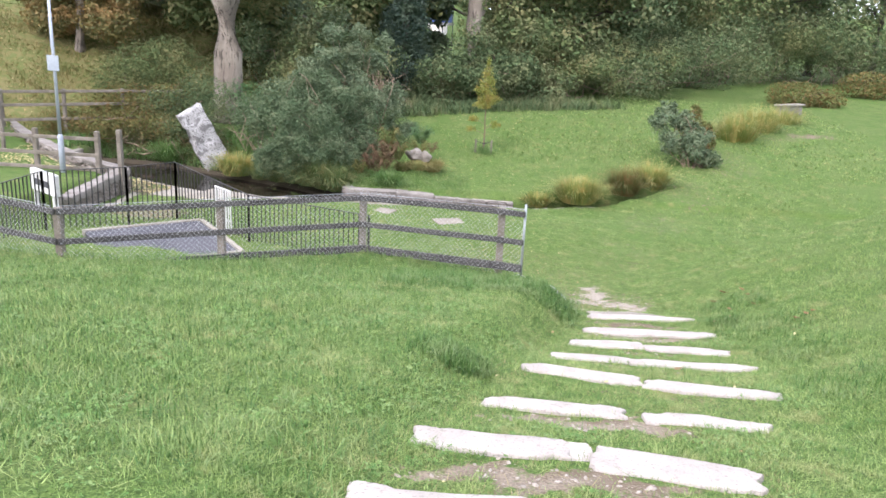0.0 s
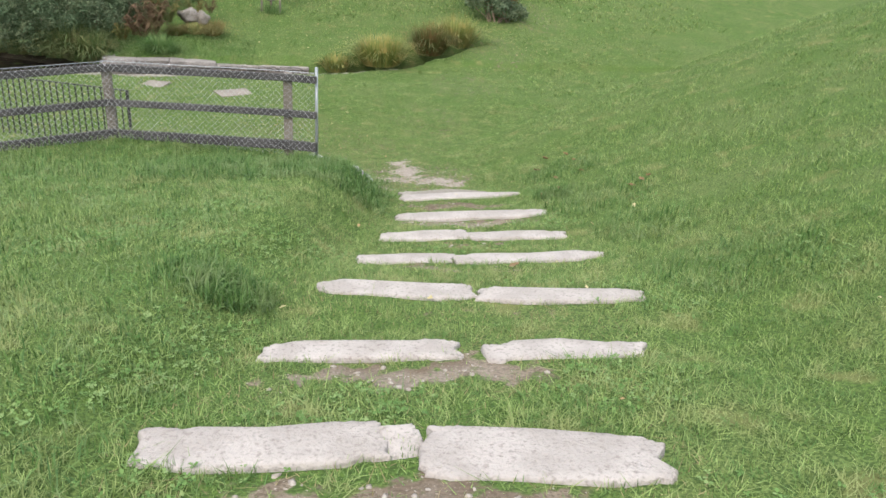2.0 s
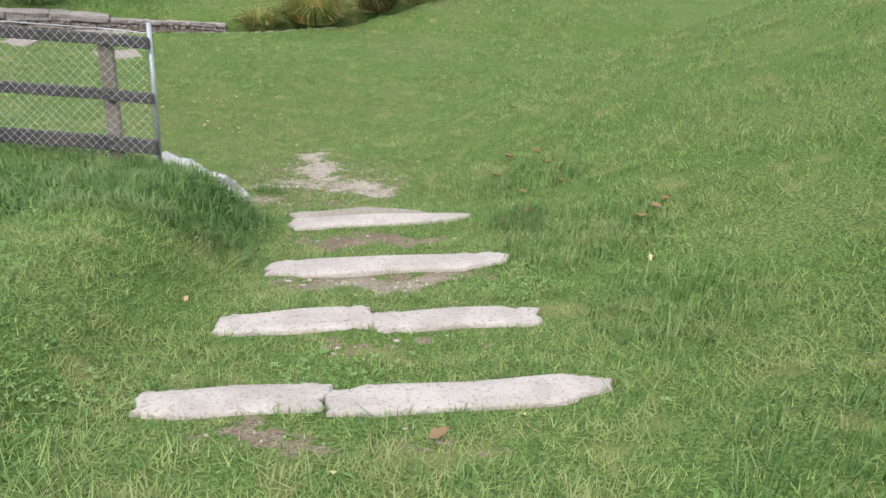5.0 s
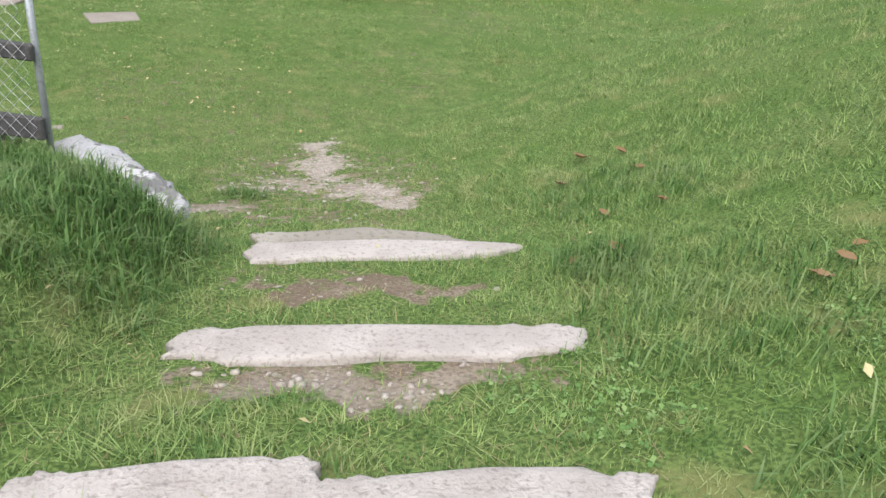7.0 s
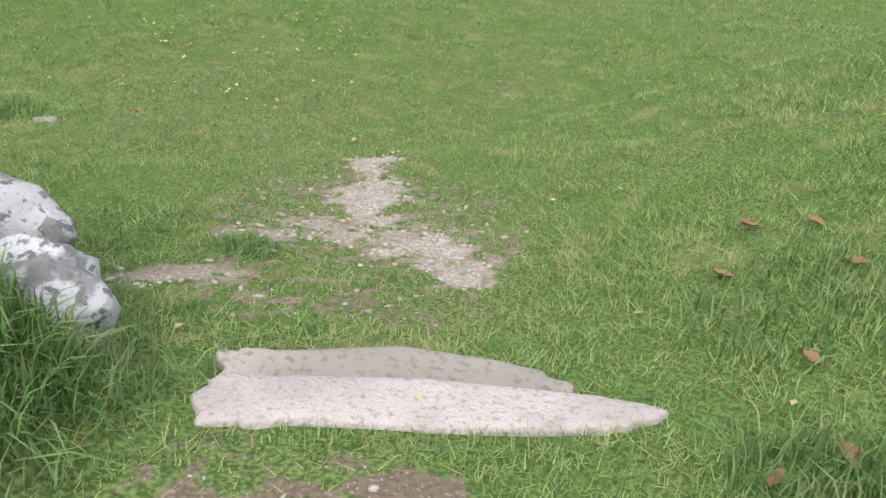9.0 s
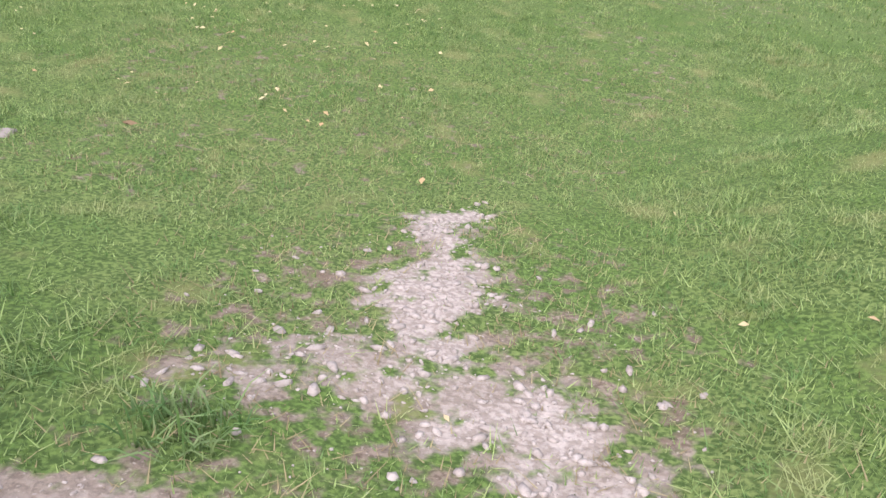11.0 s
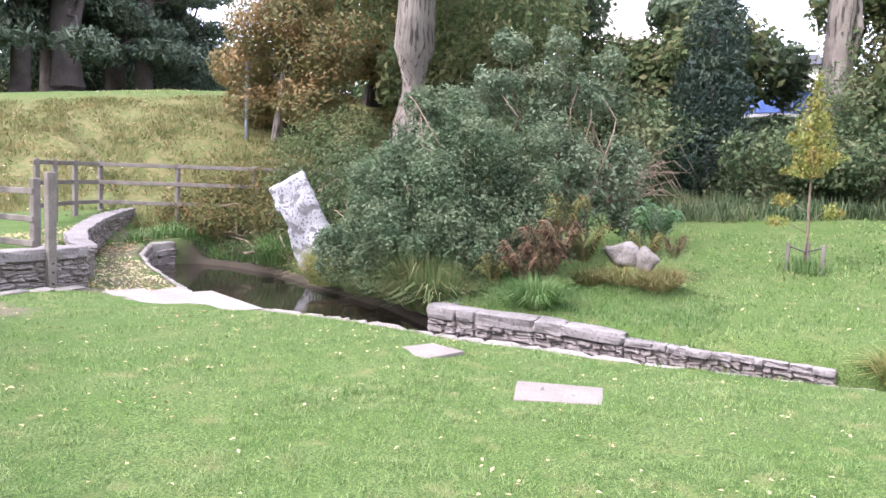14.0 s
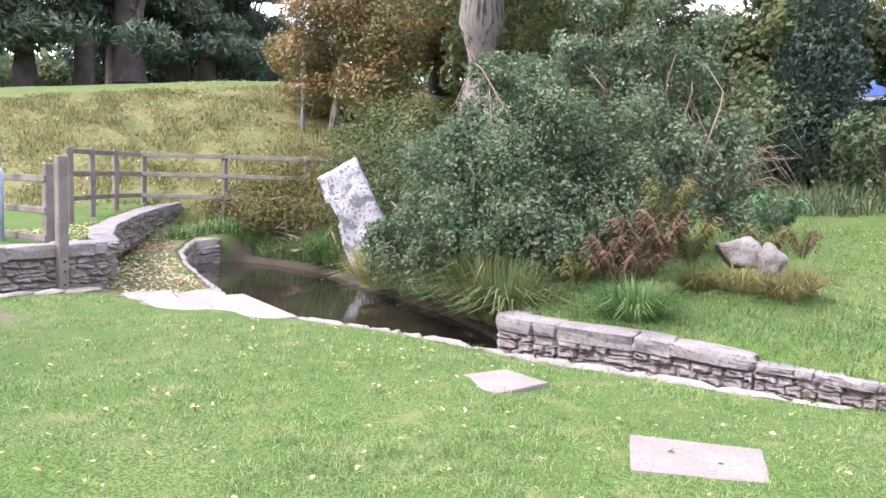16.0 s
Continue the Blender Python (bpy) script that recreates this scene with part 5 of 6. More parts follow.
# ---------------------------------------------------------------- tufts, ferns, reeds
def tuft(x, y, z, radius, height, count, width, mat, label, seed, lean=0.7, name="grass_tussock", category="grass tuft", group=""):
    g = np.random.default_rng(seed)
    a, r = g.uniform(0, math.tau, count), radius * np.sqrt(g.uniform(0, 1, count))
    v, f = blade_cloud(np.cos(a) * r, np.sin(a) * r, np.zeros(count) - 0.03, height, width, lean, seed, 0.9)
    ob = put(name, raw(name, v, f, mat))
    ob.matrix_basis = pose(x, y, z)
    return tagged(ob, label, category, group)


tuft(-2.0, 7.4, 0.0, 0.28, 0.48, 900, 0.012, LUSH, "arching blue-green grass tussock above the stream wall", 41, 0.9)
for n, (x, y, z, r, h, c) in enumerate(((-3.9, 7.6, -0.25, 0.42, 0.75, 1200), (-4.5, 7.95, -0.25, 0.42, 0.75, 1100), (-3.55, 7.3, -0.25, 0.3, 0.7, 900), (-5.1, 8.4, -0.3, 0.4, 0.7, 900), (-4.2, 7.75, 0.0, 0.4, 0.75, 700), (-5.8, 8.85, -0.4, 0.35, 0.6, 700), (-6.5, 9.15, -0.45, 0.3, 0.5, 500))):
    tuft(x, y, z, r, h, c, 0.02, SEDGE, "long drooping sedge hanging over the water", 42 + n, 0.7, "sedge", "sedge", "sedges under the bush")
for n, (x, y, r, h) in enumerate(((-1.75, 8.75, 0.25, 0.3), (-1.25, 8.7, 0.3, 0.28), (-0.8, 8.85, 0.25, 0.3), (-0.75, 9.25, 0.2, 0.32))):
    tuft(x, y, ground_z(x, y), r, h, 420, 0.014, WEED, "dry straw-coloured grass round the boulder", 160 + n, 0.9, "dry_grass", "grass tuft", "dry grass round the boulder")
tuft(-7.4, 9.35, -0.4, 0.45, 0.75, 900, 0.022, REED, "yellow-green sedge clump at the foot of the tilted stone", 47, 0.7, "sedge", "sedge")
tuft(-10.4, 10.9, -0.35, 0.4, 0.7, 700, 0.02, LUSH, "green sedge clump on the pool's far bank", 48, 0.7, "sedge", "sedge")
for n, (x, y, r, h, c, mat, label) in enumerate((
    (2.55, 7.3, 0.3, 0.42, 700, REED, "low yellowing sedge clump by the stream"), (3.75, 7.6, 0.55, 0.72, 1700, REED, "large yellow-green sedge clump by the stream"), (5.25, 8.6, 0.4, 0.85, 900, BRACKEN, "brownish sedge clump by the stream"), (6.2, 9.5, 0.42, 0.85, 900, REED, "sedge clump by the stream"),
    (10.6, 16.7, 0.7, 1.2, 900, REED, "yellow reeds along the ditch"), (11.9, 18.7, 0.8, 1.2, 900, REED, "yellow reeds along the ditch"), (13.7, 21.1, 0.7, 1.1, 800, REED, "yellow-green reeds along the ditch"))):
    tuft(x, y, min(ground_z(x, y), 0.9) - 0.1, r, h, c, 0.02, mat, label, 150 + n, 0.6, "sedge", "sedge", "sedges along the stream")
bush("streamside_shrub", (8.0, 12.1, 0.2), lumps([(0, 0, 0.8, 0.62), (-0.6, 0.5, 0.9, 0.55), (0.5, 0.3, 1.1, 0.5), (0.1, 0.5, 1.6, 0.45), (-0.4, 1.2, 1.5, 0.5), (0.6, -0.3, 0.45, 0.42), (0.2, 1.6, 1.9, 0.4)], 37), 8500, 0.1, WILLOW, "leafy green shrub beside the ditch", 171, 16, shell=0.65, clump=0.35)
bush("streamside_shrub", (8.6, 14.0, 0.3), lumps([(0, 0, 0.7, 0.6), (0.6, 0.4, 0.9, 0.5), (-0.5, 0.3, 1.2, 0.45), (0.2, 0.6, 1.6, 0.35)], 38), 4500, 0.1, BRACKEN, "yellowing leggy shrub beside the ditch", 174, 14, shell=0.7, clump=0.35)
bush("streamside_shrub", (16.4, 27.8, 1.0), [(0, 0, 0.8, 1.6, 1.0, 0.8), (1.6, 0.3, 0.6, 1.2, 0.9, 0.6)], 4500, 0.14, BRACKEN, "yellowish-brown dying shrub beside the ditch", 172, 6)
bush("streamside_shrub", (22.3, 33.4, 1.3), [(0, 0, 0.9, 1.8, 1.2, 0.9), (2.4, 0.5, 0.8, 1.6, 1.0, 0.7)], 4500, 0.15, BRACKEN, "pale brown shrub beyond the ditch", 173, 6)


def fern(x, y, z, mat, label, seed, size=0.8, fronds=16):
    """A clump of arching fronds, each a rib with paired leaflets."""
    g = np.random.default_rng(seed)
    verts, faces = [], []
    for k in range(fronds):
        a, reach, rise = g.uniform(0, math.tau), size * g.uniform(0.6, 1.1), size * g.uniform(0.5, 0.95)
        out, side = np.array([math.cos(a), math.sin(a), 0]), np.array([-math.sin(a), math.cos(a), 0])
        for j in range(3, 22):
            t = j / 22
            p = out * reach * t + np.array([0, 0, rise * math.sin(t * 2.4)])
            ln = size * 0.26 * math.sin(min(1, t * 1.3) * math.pi * 0.93) + 0.02
            for s in (-1, 1):
                tip = p + side * s * ln + out * ln * 0.35 + np.array([0, 0, -ln * g.uniform(0.1, 0.5)])
                w = out * reach * 0.018
                base = len(verts)
                verts += [p - w, (p + tip) / 2 - w * 1.2, tip, (p + tip) / 2 + w * 1.6]
                faces.append([base, base + 1, base + 2, base + 3])
    ob = put("fern", raw("fern", np.array(verts), np.array(faces), mat))
    ob.matrix_basis = pose(x, y, z) @ Matrix.Diagonal((0.8, 0.8, 1.55, 1))
    tagged(ob, label, "fern")


for n, (x, y, z, mat, s) in enumerate(((-3.2, 7.75, 0.1, FERN, 0.75), (-2.95, 7.95, 0.25, FERN, 0.85), (-2.75, 7.8, 0.1, FERN, 0.8), (-3.0, 7.6, 0.05, FERN, 0.65), (-2.7, 8.1, 0.35, FERN, 0.85), (-3.5, 7.55, 0.0, BRACKEN, 0.6), (-2.45, 8.5, 0.3, BRACKEN, 0.8), (-2.75, 8.4, 0.75, BRACKEN, 0.8), (-1.9, 9.7, 0.3, BRACKEN, 0.7), (-1.5, 9.9, 0.4, FERN, 0.5), (-1.9, 10.2, 0.6, IVY, 0.9))):
    fern(x + 0.52, y + 0.36, z + 0.08, mat, {"dead_bracken": "russet dead fern clump beside the bush", "yellowing_bracken": "yellowing bracken clump beside the bush", "ivy_leaf": "fresh green fern clump"}[mat.name], 180 + n, s * 0.62, 30)


# ---------------------------------------------------------------- beyond the trees
def house():
    ob = thing("house", (-12.5, 41.0, ground_z(-12.5, 41)), "pale rendered house gable seen through the trees", "house")
    bm = bmesh.new()
    block(bm, (-3.2, 0, -1), (3.2, 8, 8.0), None, 0.02)
    part("wall", bm, RENDERED, ob)
    bm = bmesh.new()
    v = [bm.verts.new(p) for p in ((-3.5, -0.3, 7.98), (3.5, -0.3, 7.98), (0, -0.3, 11.0), (-3.5, 8.3, 7.98), (3.5, 8.3, 7.98), (0, 8.3, 11.0))]
    for f in ((0, 1, 2), (5, 4, 3), (0, 2, 5, 3), (1, 4, 5, 2), (0, 3, 4, 1)):
        bm.faces.new([v[i] for i in f])
    part("roof", bm, SLATE, ob)


house()


def bungalow():
    ob = thing("bungalow", (-5.1, 44.0, ground_z(-4.6, 44) - 0.6), "low grey house with a shallow roof behind the hedge", "house")
    bm = bmesh.new()
    block(bm, (-1.6, 0, -1), (1.2, 6, 5.0), None, 0.02)
    part("wall", bm, RENDERED, ob)
    bm = bmesh.new()
    v = [bm.verts.new(p) for p in ((-2.0, -0.4, 4.98), (1.6, -0.4, 4.98), (1.6, 6.4, 4.98), (-2.0, 6.4, 4.98), (-1.0, 3, 6.0), (0.6, 3, 6.0))]
    for f in ((0, 1, 5, 4), (1, 2, 5), (2, 3, 4, 5), (3, 0, 4), (3, 2, 1, 0)):
        bm.faces.new([v[i] for i in f])
    part("roof", bm, SLATE, ob)
    bm = bmesh.new()
    block(bm, (-0.8, -0.05, 3.2), (0.3, 0.02, 4.3), None, 0.01)
    part("window", bm, SLATE, ob, "dark window")


bungalow()


def trampoline():
    ob = thing("trampoline", (-3.4, 31.1, 4.0), "round blue trampoline with a safety net on poles", "trampoline")
    bm = bmesh.new()
    bmesh.ops.create_cone(bm, cap_ends=True, segments=28, radius1=1.3, radius2=1.3, depth=0.9, matrix=Matrix.Translation((0, 0, 1.0)))
    part("net", bm, BLUE, ob, "blue mesh side panel")
    for k in range(6):
        a = k * math.tau / 6
        bm = bmesh.new()
        tube(bm, [(math.cos(a) * 1.35, math.sin(a) * 1.35, -2.8), (math.cos(a) * 1.35, math.sin(a) * 1.35, 2.4)], [0.025, 0.025], 8)
        part("pole", bm, ZINC, ob)
    bm = bmesh.new()
    bmesh.ops.create_cone(bm, cap_ends=True, segments=28, radius1=1.4, radius2=1.4, depth=0.12, matrix=Matrix.Translation((0, 0, 0.45)))
    part("pad", bm, WHITE, ob, "pale rim pad")


trampoline()

bm = bmesh.new()
for k, (x, y, w) in enumerate(((-24.5, 22.0, 1.2), (-27.5, 24.5, 1.3), (-31, 27.5, 1.4), (-36, 31.5, 1.6), (-44, 37, 1.8))):
    for s in (-1, 1):
        bm.verts.new((x + s * 0.65 * w, y + s * 0.75 * w, max(ground_z(x, y), ground_z(x + s * 0.65 * w, y + s * 0.75 * w)) + 0.06))
bm.verts.ensure_lookup_table()
for k in range(4):
    bm.faces.new((bm.verts[2 * k], bm.verts[2 * k + 1], bm.verts[2 * k + 3], bm.verts[2 * k + 2]))
tagged(part("road", bm, ASPHALT), "pale surfaced lane running between hedges", "lane", kind="structure")
ob = thing("marker_post", (-17.98, 17.09, ground_z(-17.98, 17.09)), "pale grey metal marker post at the top of the bank", "post")
bm = bmesh.new()
tube(bm, [(0, 0, -0.4), (0, 0, 2.6)], [0.06, 0.06], 10)
part("pole", bm, LAMPGREY, ob, "", True)


x, y = 14.9, 23.8
ob = thing("culvert_headwall", (x, y, ground_z(x, y)), "low pale concrete headwall where the ditch passes under the track", "headwall", "", 38)
bm = bmesh.new()
block(bm, (-0.9, -0.12, -0.3), (0.9, 0.12, 0.42), None, 0.03, 0.01)
part("wall", bm, COPING, ob)
bm = bmesh.new()
block(bm, (-1.0, -0.18, 0.425), (1.0, 0.18, 0.52), None, 0.02, 0.01)
part("coping", bm, KERBSTONE, ob, "pale concrete coping")


def dry_leaf(x, y, turn, size, seed):
    """One curled brown leaf with a raised midrib and a stalk."""
    g = np.random.default_rng(seed)
    bm = bmesh.new()
    rows = []
    for k in range(7):
        t = k / 6
        w = size * 0.36 * math.sin(math.pi * min(1, t * 0.93 + 0.05)) ** 0.8
        curl = size * 0.5 * (t - 0.5) ** 2
        rows.append([bm.verts.new((size * (t - 0.5), s * w, curl + abs(s) * w * g.uniform(0.3, 0.8))) for s in (-1, 0, 1)])
    for a, b in zip(rows, rows[1:]):
        for k in range(2):
            bm.faces.new((a[k], a[k + 1], b[k + 1], b[k]))
    tube(bm, [(size * 0.5, 0, size * 0.12), (size * 0.75, 0, size * 0.16)], [0.0015, 0.001], 4)
    ob = part("dry_leaf", bm, DRYLEAF, None, "", True)
    ob.matrix_basis = pose(x, y, ground_z(x, y) + 0.04, g.uniform(-15, 15), g.uniform(-15, 15), turn)
    tagged(ob, "curled brown fallen leaf lying on the grass", "leaf", "dry leaves on the bank")


leaf_g = np.random.default_rng(261)
for n in range(9):
    dry_leaf(float(leaf_g.uniform(4.55, 5.6)), float(leaf_g.uniform(-6.8, -3.6)), float(leaf_g.uniform(0, 360)), float(leaf_g.uniform(0.06, 0.11)), 270 + n)
dry_leaf(4.79, -5.51, 70, 0.12, 290)
dry_leaf(5.14, -3.77, 20, 0.13, 293)
dry_leaf(3.35, -8.85, 20, 0.09, 291)
dry_leaf(1.35, -1.25, 40, 0.08, 292)


# ---------------------------------------------------------------- grass, fallen leaves, pebbles
STONES = [((a + c) / 2, (b + d) / 2 - e / 2, abs(c - a) / 2 * 0.96, e / 2 * 0.9, math.atan2(d - b, c - a)) for a, b, c, d, e, _, _ in STEPS]


def scatter(x0, x1, y0, y1, per, g):
    n = int((x1 - x0) * (y1 - y0) * per)
    return g.uniform(x0, x1, n), g.uniform(y0, y1, n)


def open_turf(x, y, g, keep_bare=0.11):
    """Which places may carry a blade: off stones, slabs, water and worn soil."""
    ok = inside(STREAM, x, y) < -0.03
    for cx, cy, rx, ry, turn in STONES:
        dx, dy = x - cx, y - cy
        u, v = dx * math.cos(turn) + dy * math.sin(turn), -dx * math.sin(turn) + dy * math.cos(turn)
        ok &= (np.abs(u / rx) ** 4 + np.abs(v / ry) ** 4) > 1
    for quad in (SLAB_NEAR, SLAB_FAR, [(-7.9, 4.5), (-5.4, 4.05), (-4.9, 5.4), (-8.2, 6.4)], [(-8.2, 5.0), (-8.2, 6.4), (-14.5, 10.4), (-14.5, 9.2), (-11, 6.3)]):
        ok &= inside(quad, x, y) < 0.0
    bare = patches(BARE, x, y)
    return ok & (g.uniform(0, 1, len(x)) > np.clip(bare * 1.25 - 0.12, 0, 1 - keep_bare))


def lawn(name, areas, mat, label, seed):
    chunks = []
    g = np.random.default_rng(seed)
    for k, (x0, x1, y0, y1, per, tall, wide, lean) in enumerate(areas):
        x0, x1, y0, y1 = x0 - 0.6, x1 + 0.6, y0 - 0.6, y1 + 0.6
        x, y = scatter(x0, x1, y0, y1, per, g)
        drift = np.sin(x * 1.9 + np.sin(y * 1.3) * 2) * np.sin(y * 1.6 + np.cos(x * 0.9) * 2)
        clumps = np.sin(x * 11 + np.sin(y * 7) * 2) * np.sin(y * 9.7 + np.cos(x * 6.1) * 2)
        rim = np.minimum(np.minimum(x - x0, x1 - x), np.minimum(y - y0, y1 - y)) + 0.35 * drift
        ok = open_turf(x, y, g) & (g.uniform(0, 1, len(x)) < (0.82 + 0.25 * clumps) * ease(-0.1, 1.1, rim))
        x, y, drift, clumps = x[ok], y[ok], drift[ok], clumps[ok]
        worn = patches(BARE, x, y)
        chunks.append(blade_cloud(x, y, land(x, y) - 0.008, tall * (1 + 0.28 * drift + 0.5 * clumps) * (1 - 0.45 * worn), wide * 1.15, lean, seed + k, 0.6, True))
    v, f = merge(chunks)
    tagged(put(name, raw(name, v, f, mat)), label, "grass", kind="stuff")


lawn("lawn_grass", [
    (-0.4, 5.6, -15.0, -3.0, 4600, 0.050, 0.0052, 1.0), (-7.0, -0.4, -13.5, -4.4, 1300, 0.07, 0.0075, 0.85), (5.6, 11.0, -12.5, 3.0, 1200, 0.06, 0.0075, 0.9),
    (-1.5, 5.6, -3.0, 3.0, 4200, 0.042, 0.0050, 1.0), (-8.0, 5.6, 3.0, 6.6, 1600, 0.042, 0.0068, 0.95), (-8.0, -1.5, -3.8, 3.0, 1500, 0.042, 0.0068, 0.95),
    (5.6, 13.0, 3.0, 12.0, 350, 0.06, 0.014, 0.8), (-3.0, 9.5, 7.0, 16.0, 350, 0.06, 0.014, 0.8), (1.0, 16, 12.0, 27.0, 110, 0.09, 0.03, 0.8),
], GRASS, "short green lawn grass with dry blades", 201)


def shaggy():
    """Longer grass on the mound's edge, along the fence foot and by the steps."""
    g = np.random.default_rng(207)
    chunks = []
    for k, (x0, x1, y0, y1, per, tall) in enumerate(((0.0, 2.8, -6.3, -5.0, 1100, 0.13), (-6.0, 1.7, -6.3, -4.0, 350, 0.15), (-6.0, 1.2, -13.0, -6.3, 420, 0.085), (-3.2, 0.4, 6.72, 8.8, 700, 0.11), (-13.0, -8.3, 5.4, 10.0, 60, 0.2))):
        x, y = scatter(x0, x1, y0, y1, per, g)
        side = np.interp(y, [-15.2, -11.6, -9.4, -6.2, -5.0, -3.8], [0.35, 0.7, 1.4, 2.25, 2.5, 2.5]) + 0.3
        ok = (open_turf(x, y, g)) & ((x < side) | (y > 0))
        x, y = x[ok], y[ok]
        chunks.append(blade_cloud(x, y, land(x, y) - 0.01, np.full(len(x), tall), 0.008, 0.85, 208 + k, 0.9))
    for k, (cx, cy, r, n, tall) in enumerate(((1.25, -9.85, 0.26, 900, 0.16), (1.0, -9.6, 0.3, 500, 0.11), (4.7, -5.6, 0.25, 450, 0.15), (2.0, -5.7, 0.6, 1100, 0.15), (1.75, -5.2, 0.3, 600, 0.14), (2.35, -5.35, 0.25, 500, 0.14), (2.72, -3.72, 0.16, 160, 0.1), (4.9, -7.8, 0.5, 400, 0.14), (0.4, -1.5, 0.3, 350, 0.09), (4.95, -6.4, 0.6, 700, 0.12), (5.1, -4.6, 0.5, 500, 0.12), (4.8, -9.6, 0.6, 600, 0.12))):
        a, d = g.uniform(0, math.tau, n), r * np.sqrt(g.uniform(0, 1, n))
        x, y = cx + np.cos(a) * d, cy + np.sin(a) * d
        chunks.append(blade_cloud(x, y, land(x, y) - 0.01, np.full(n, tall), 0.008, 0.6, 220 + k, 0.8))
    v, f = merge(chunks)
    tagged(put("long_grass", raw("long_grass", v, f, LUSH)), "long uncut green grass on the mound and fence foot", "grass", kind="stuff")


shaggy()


def worn_thatch():
    """Bleached and trodden blades round the worn soil and between the steps."""
    g = np.random.default_rng(301)
    x, y = scatter(0.3, 5.0, -13.4, 1.5, 1500, g)
    worn = patches(BARE, x, y)
    band = (np.abs(x - np.interp(y, [-13, -5, -1], [1.9, 3.6, 3.2])) < 1.25) * np.where(y < -4.2, 0.3, 0.12)
    ok = open_turf(x, y, g, 0.25) & (g.uniform(0, 1, len(x)) < np.maximum(1.1 * ease(0.12, 0.5, worn) * (1 - 0.75 * ease(0.65, 0.95, worn)), band))
    x, y = x[ok], y[ok]
    v, f = blade_cloud(x, y, land(x, y) - 0.006, np.full(len(x), 0.04), 0.0055, 1.5, 302, 0.9, True)
    tagged(put("dry_thatch", raw("dry_thatch", v, f, STRAW)), "short bleached trodden grass round worn soil", "grass", kind="stuff")


worn_thatch()


def clover():
    """Small round-leaved weeds in drifts on the mound and beside the steps."""
    g = np.random.default_rng(305)
    x, y = scatter(-4.0, 5.4, -15.0, -6.0, 420, g)
    drift = np.sin(x * 2.7 + np.sin(y * 1.9) * 1.5) * np.sin(y * 2.2 + np.cos(x * 1.7) * 1.8)
    ok = open_turf(x, y, g) & (g.uniform(0, 1, len(x)) < 0.75 * ease(0.05, 0.8, drift)) & (patches(BARE, x, y) < 0.3)
    x, y = x[ok], y[ok]
    n = len(x)
    at = np.stack([x, y, land(x, y) + 0.028 + 0.010 * g.normal(size=n)], 1)
    a = g.uniform(0, math.tau, n)
    out = []
    for k in range(3):
        u = np.stack([np.cos(a + k * 2.09), np.sin(a + k * 2.09), g.normal(0.1, 0.3, n)], 1)
        w = np.stack([-u[:, 1], u[:, 0], g.normal(0, 0.25, n)], 1)
        r = (0.012 * g.uniform(0.6, 1.4, n))[:, None]
        out.append(np.stack([at, at + u * r * 0.9 - w * r * 0.65, at + u * r * 1.5, at + u * r * 0.9 + w * r * 0.65], 1))
    quad = np.concatenate(out).reshape(-1, 3)
    tagged(put("clover", raw("clover", quad, np.arange(len(quad)).reshape(-1, 4), CLOVER)), "small round-leaved clover among the mound's grass", "clover", kind="stuff")


clover()


def dry_bank():
    g = np.random.default_rng(231)
    x, y = scatter(-34, -10, 8, 30, 240, g)
    s = 0.7 * (y - x)
    ok = (s > 18.3) & (s < 28.5) & (x < -9) & (inside(STREAM, x, y) < -0.4)
    x, y = x[ok], y[ok]
    v, f = blade_cloud(x, y, land(x, y) - 0.02, 0.15 + 0.12 * np.sin(x * 1.7 + np.sin(y * 1.3) * 2) * np.sin(y * 1.9), 0.024, 0.9, 232, 0.9)
    tagged(put("dry_bank_weeds", raw("dry_bank_weeds", v, f, WEED)), "straw-coloured rough grass and weeds on the bank", "weeds", kind="stuff")
    x, y = scatter(-3.5, 7, 16.5, 22.5, 120, g)
    ok = (y - 16.6) > 0.55 * (x + 3.2)
    x, y = x[ok], y[ok]
    v, f = blade_cloud(x, y, land(x, y) - 0.02, np.full(len(x), 0.55), 0.035, 0.6, 233, 0.9)
    tagged(put("wood_edge_sedge", raw("wood_edge_sedge", v, f, WOOD_EDGE)), "long dark green sedge along the foot of the wood", "sedge", kind="stuff")
    x, y = scatter(-14.0, -7.2, 9.4, 13.0, 420, g)
    ok = inside(STREAM, x, y) < -0.1
    x, y = x[ok], y[ok]
    v, f = blade_cloud(x, y, land(x, y) - 0.02, np.full(len(x), 0.4), 0.02, 0.8, 234, 0.9)
    tagged(put("bank_grass", raw("bank_grass", v, f, LUSH)), "rough green grass on the pool's far bank", "grass", kind="stuff")


dry_bank()


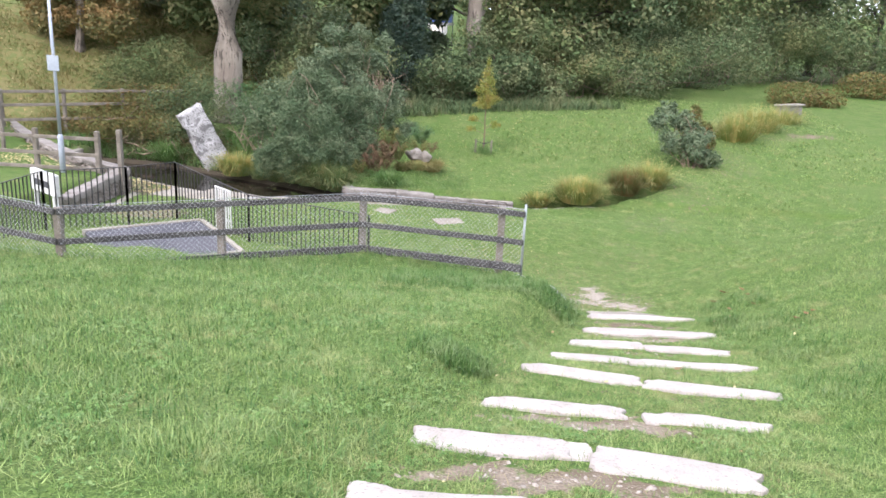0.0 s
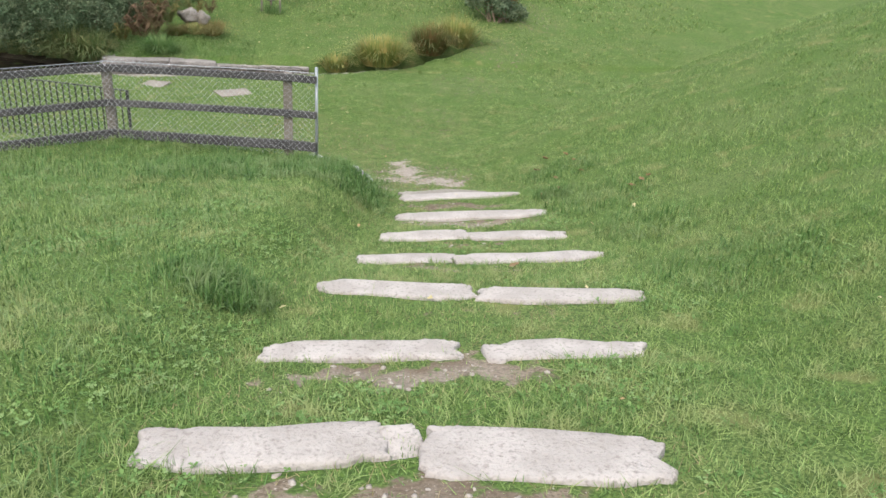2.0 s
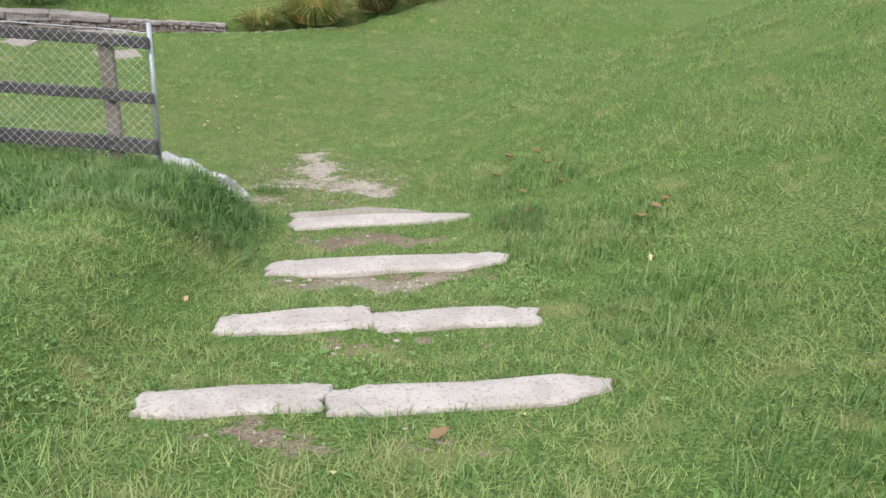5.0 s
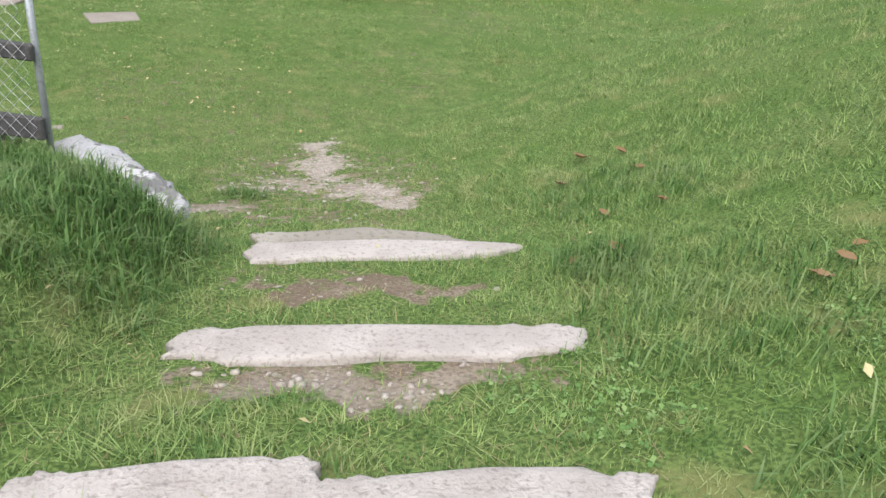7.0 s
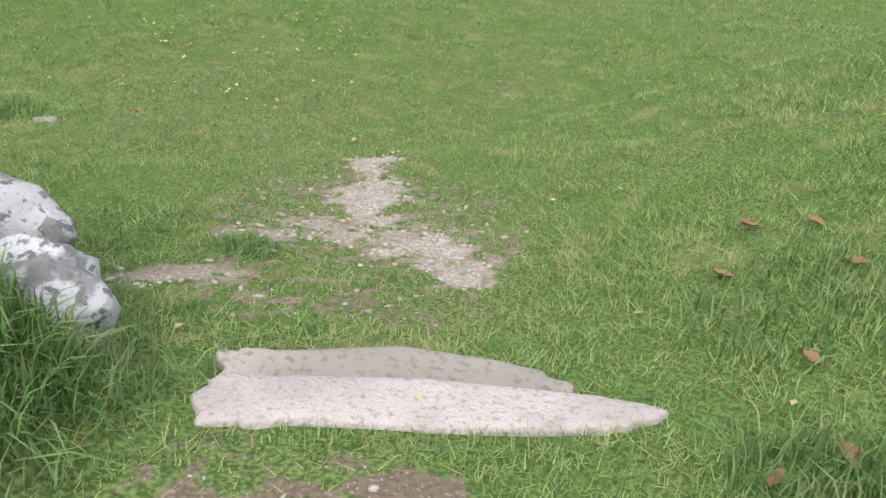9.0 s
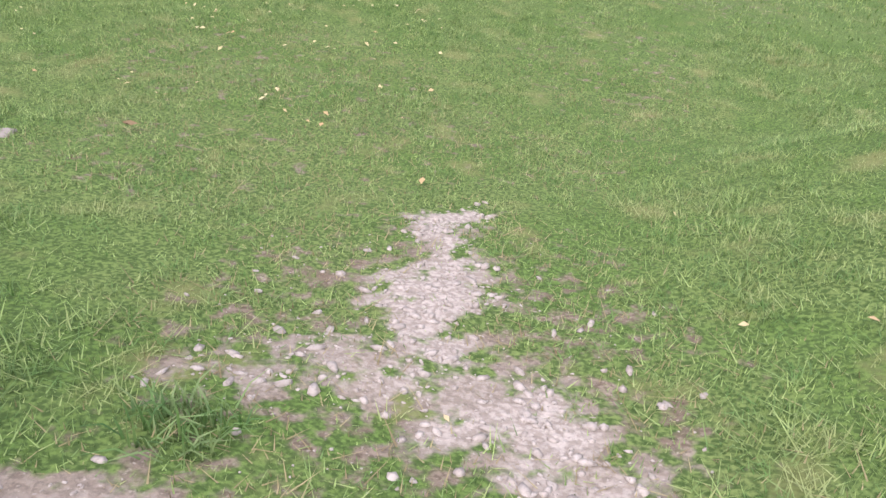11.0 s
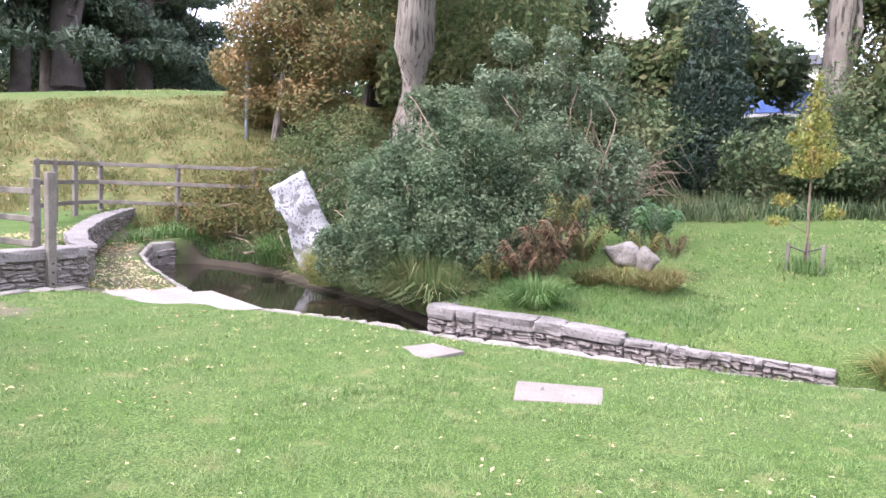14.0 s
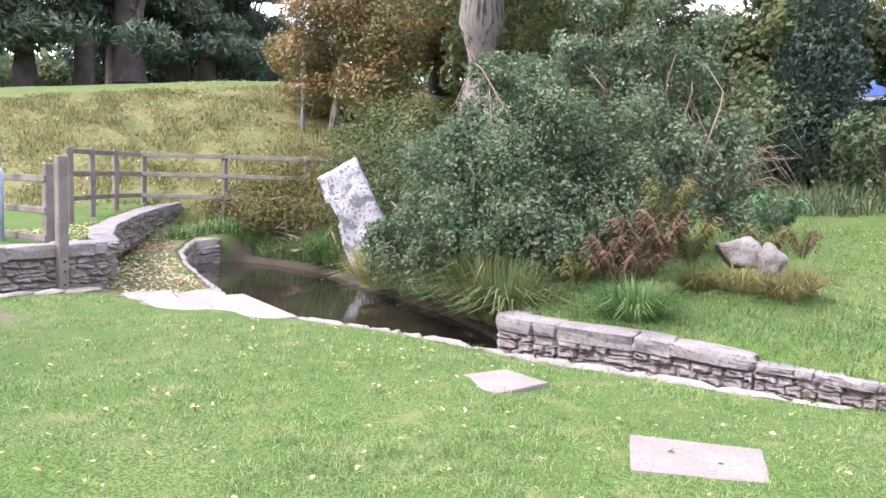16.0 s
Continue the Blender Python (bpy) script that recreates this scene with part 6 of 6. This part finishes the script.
def fallen_leaves():
    g = np.random.default_rng(241)
    xs, ys, size = [], [], []
    for x0, x1, y0, y1, per, s in ((-7.5, 3.0, -0.8, 5.8, 5.5, 0.038), (-5.2, 2.5, 0.5, 4.5, 3, 0.04), (-14, -8.2, 5.2, 10.5, 170, 0.06), (-2.5, 9, 8, 18, 5, 0.05), (1.0, 5.5, -13, -1, 0.5, 0.04), (-26, -12, 9, 20, 12, 0.08)):
        x, y = scatter(x0, x1, y0, y1, per, g)
        ok = inside(STREAM, x, y) < -0.15
        xs.append(x[ok]); ys.append(y[ok]); size.append(np.full(ok.sum(), s))
    x, y, s = np.concatenate(xs), np.concatenate(ys), np.concatenate(size)
    n = len(x)
    at = np.stack([x, y, land(x, y) + 0.035], 1)
    turn, s = g.uniform(0, math.tau, n), (s * g.uniform(0.6, 1.4, n))[:, None]
    u = np.stack([np.cos(turn), np.sin(turn), g.normal(0, 0.3, n)], 1)
    w = np.stack([-np.sin(turn), np.cos(turn), g.normal(0, 0.3, n)], 1)
    up = np.array([0, 0, 1.0])
    quad = np.stack([at - u * s * 0.5, at - w * s * 0.32 + up * s * 0.12, at + u * s * 0.5, at + w * s * 0.32 + up * s * 0.12], 1).reshape(-1, 3)
    tagged(put("fallen_leaves", raw("fallen_leaves", quad, np.arange(4 * n).reshape(-1, 4), FALLEN)), "small fallen yellow and buff leaves on the grass", "leaves", kind="stuff")


fallen_leaves()


def pebbles():
    g = np.random.default_rng(251)
    base = bmesh.new()
    bmesh.ops.create_icosphere(base, subdivisions=1, radius=1.0)
    bv = np.array([v.co[:] for v in base.verts])
    bf = np.array([[v.index for v in f.verts] for f in base.faces])
    base.free()
    x, y = scatter(0.6, 4.6, -13.2, -1.2, 1100, g)
    worn = np.maximum(patches(GRIT, x, y), patches(BARE, x, y) * 0.13)
    ok = (g.uniform(0, 1, len(x)) < worn * 0.95) & (patches(BARE, x, y) > 0.4)
    x, y = x[ok], y[ok]
    chunks = []
    for px, py, pz in zip(x, y, land(x, y)):
        s = 0.0035 + 0.017 * g.random() ** 4
        a = g.uniform(0, math.tau)
        turn = np.array([[math.cos(a), math.sin(a), 0], [-math.sin(a), math.cos(a), 0], [0, 0, 1]])
        chip = bv * (1 + g.normal(0, 0.2, (len(bv), 1))) * (s * g.uniform(0.9, 1.8), s * g.uniform(0.7, 1.1), s * g.uniform(0.3, 0.55))
        chunks.append((chip @ turn + (px, py, pz + s * 0.15), bf))
    v, f = merge(chunks)
    tagged(put("gravel", raw("gravel", v, f, PEBBLE)), "pale grit and pebbles on worn soil", "gravel", kind="stuff")


pebbles()
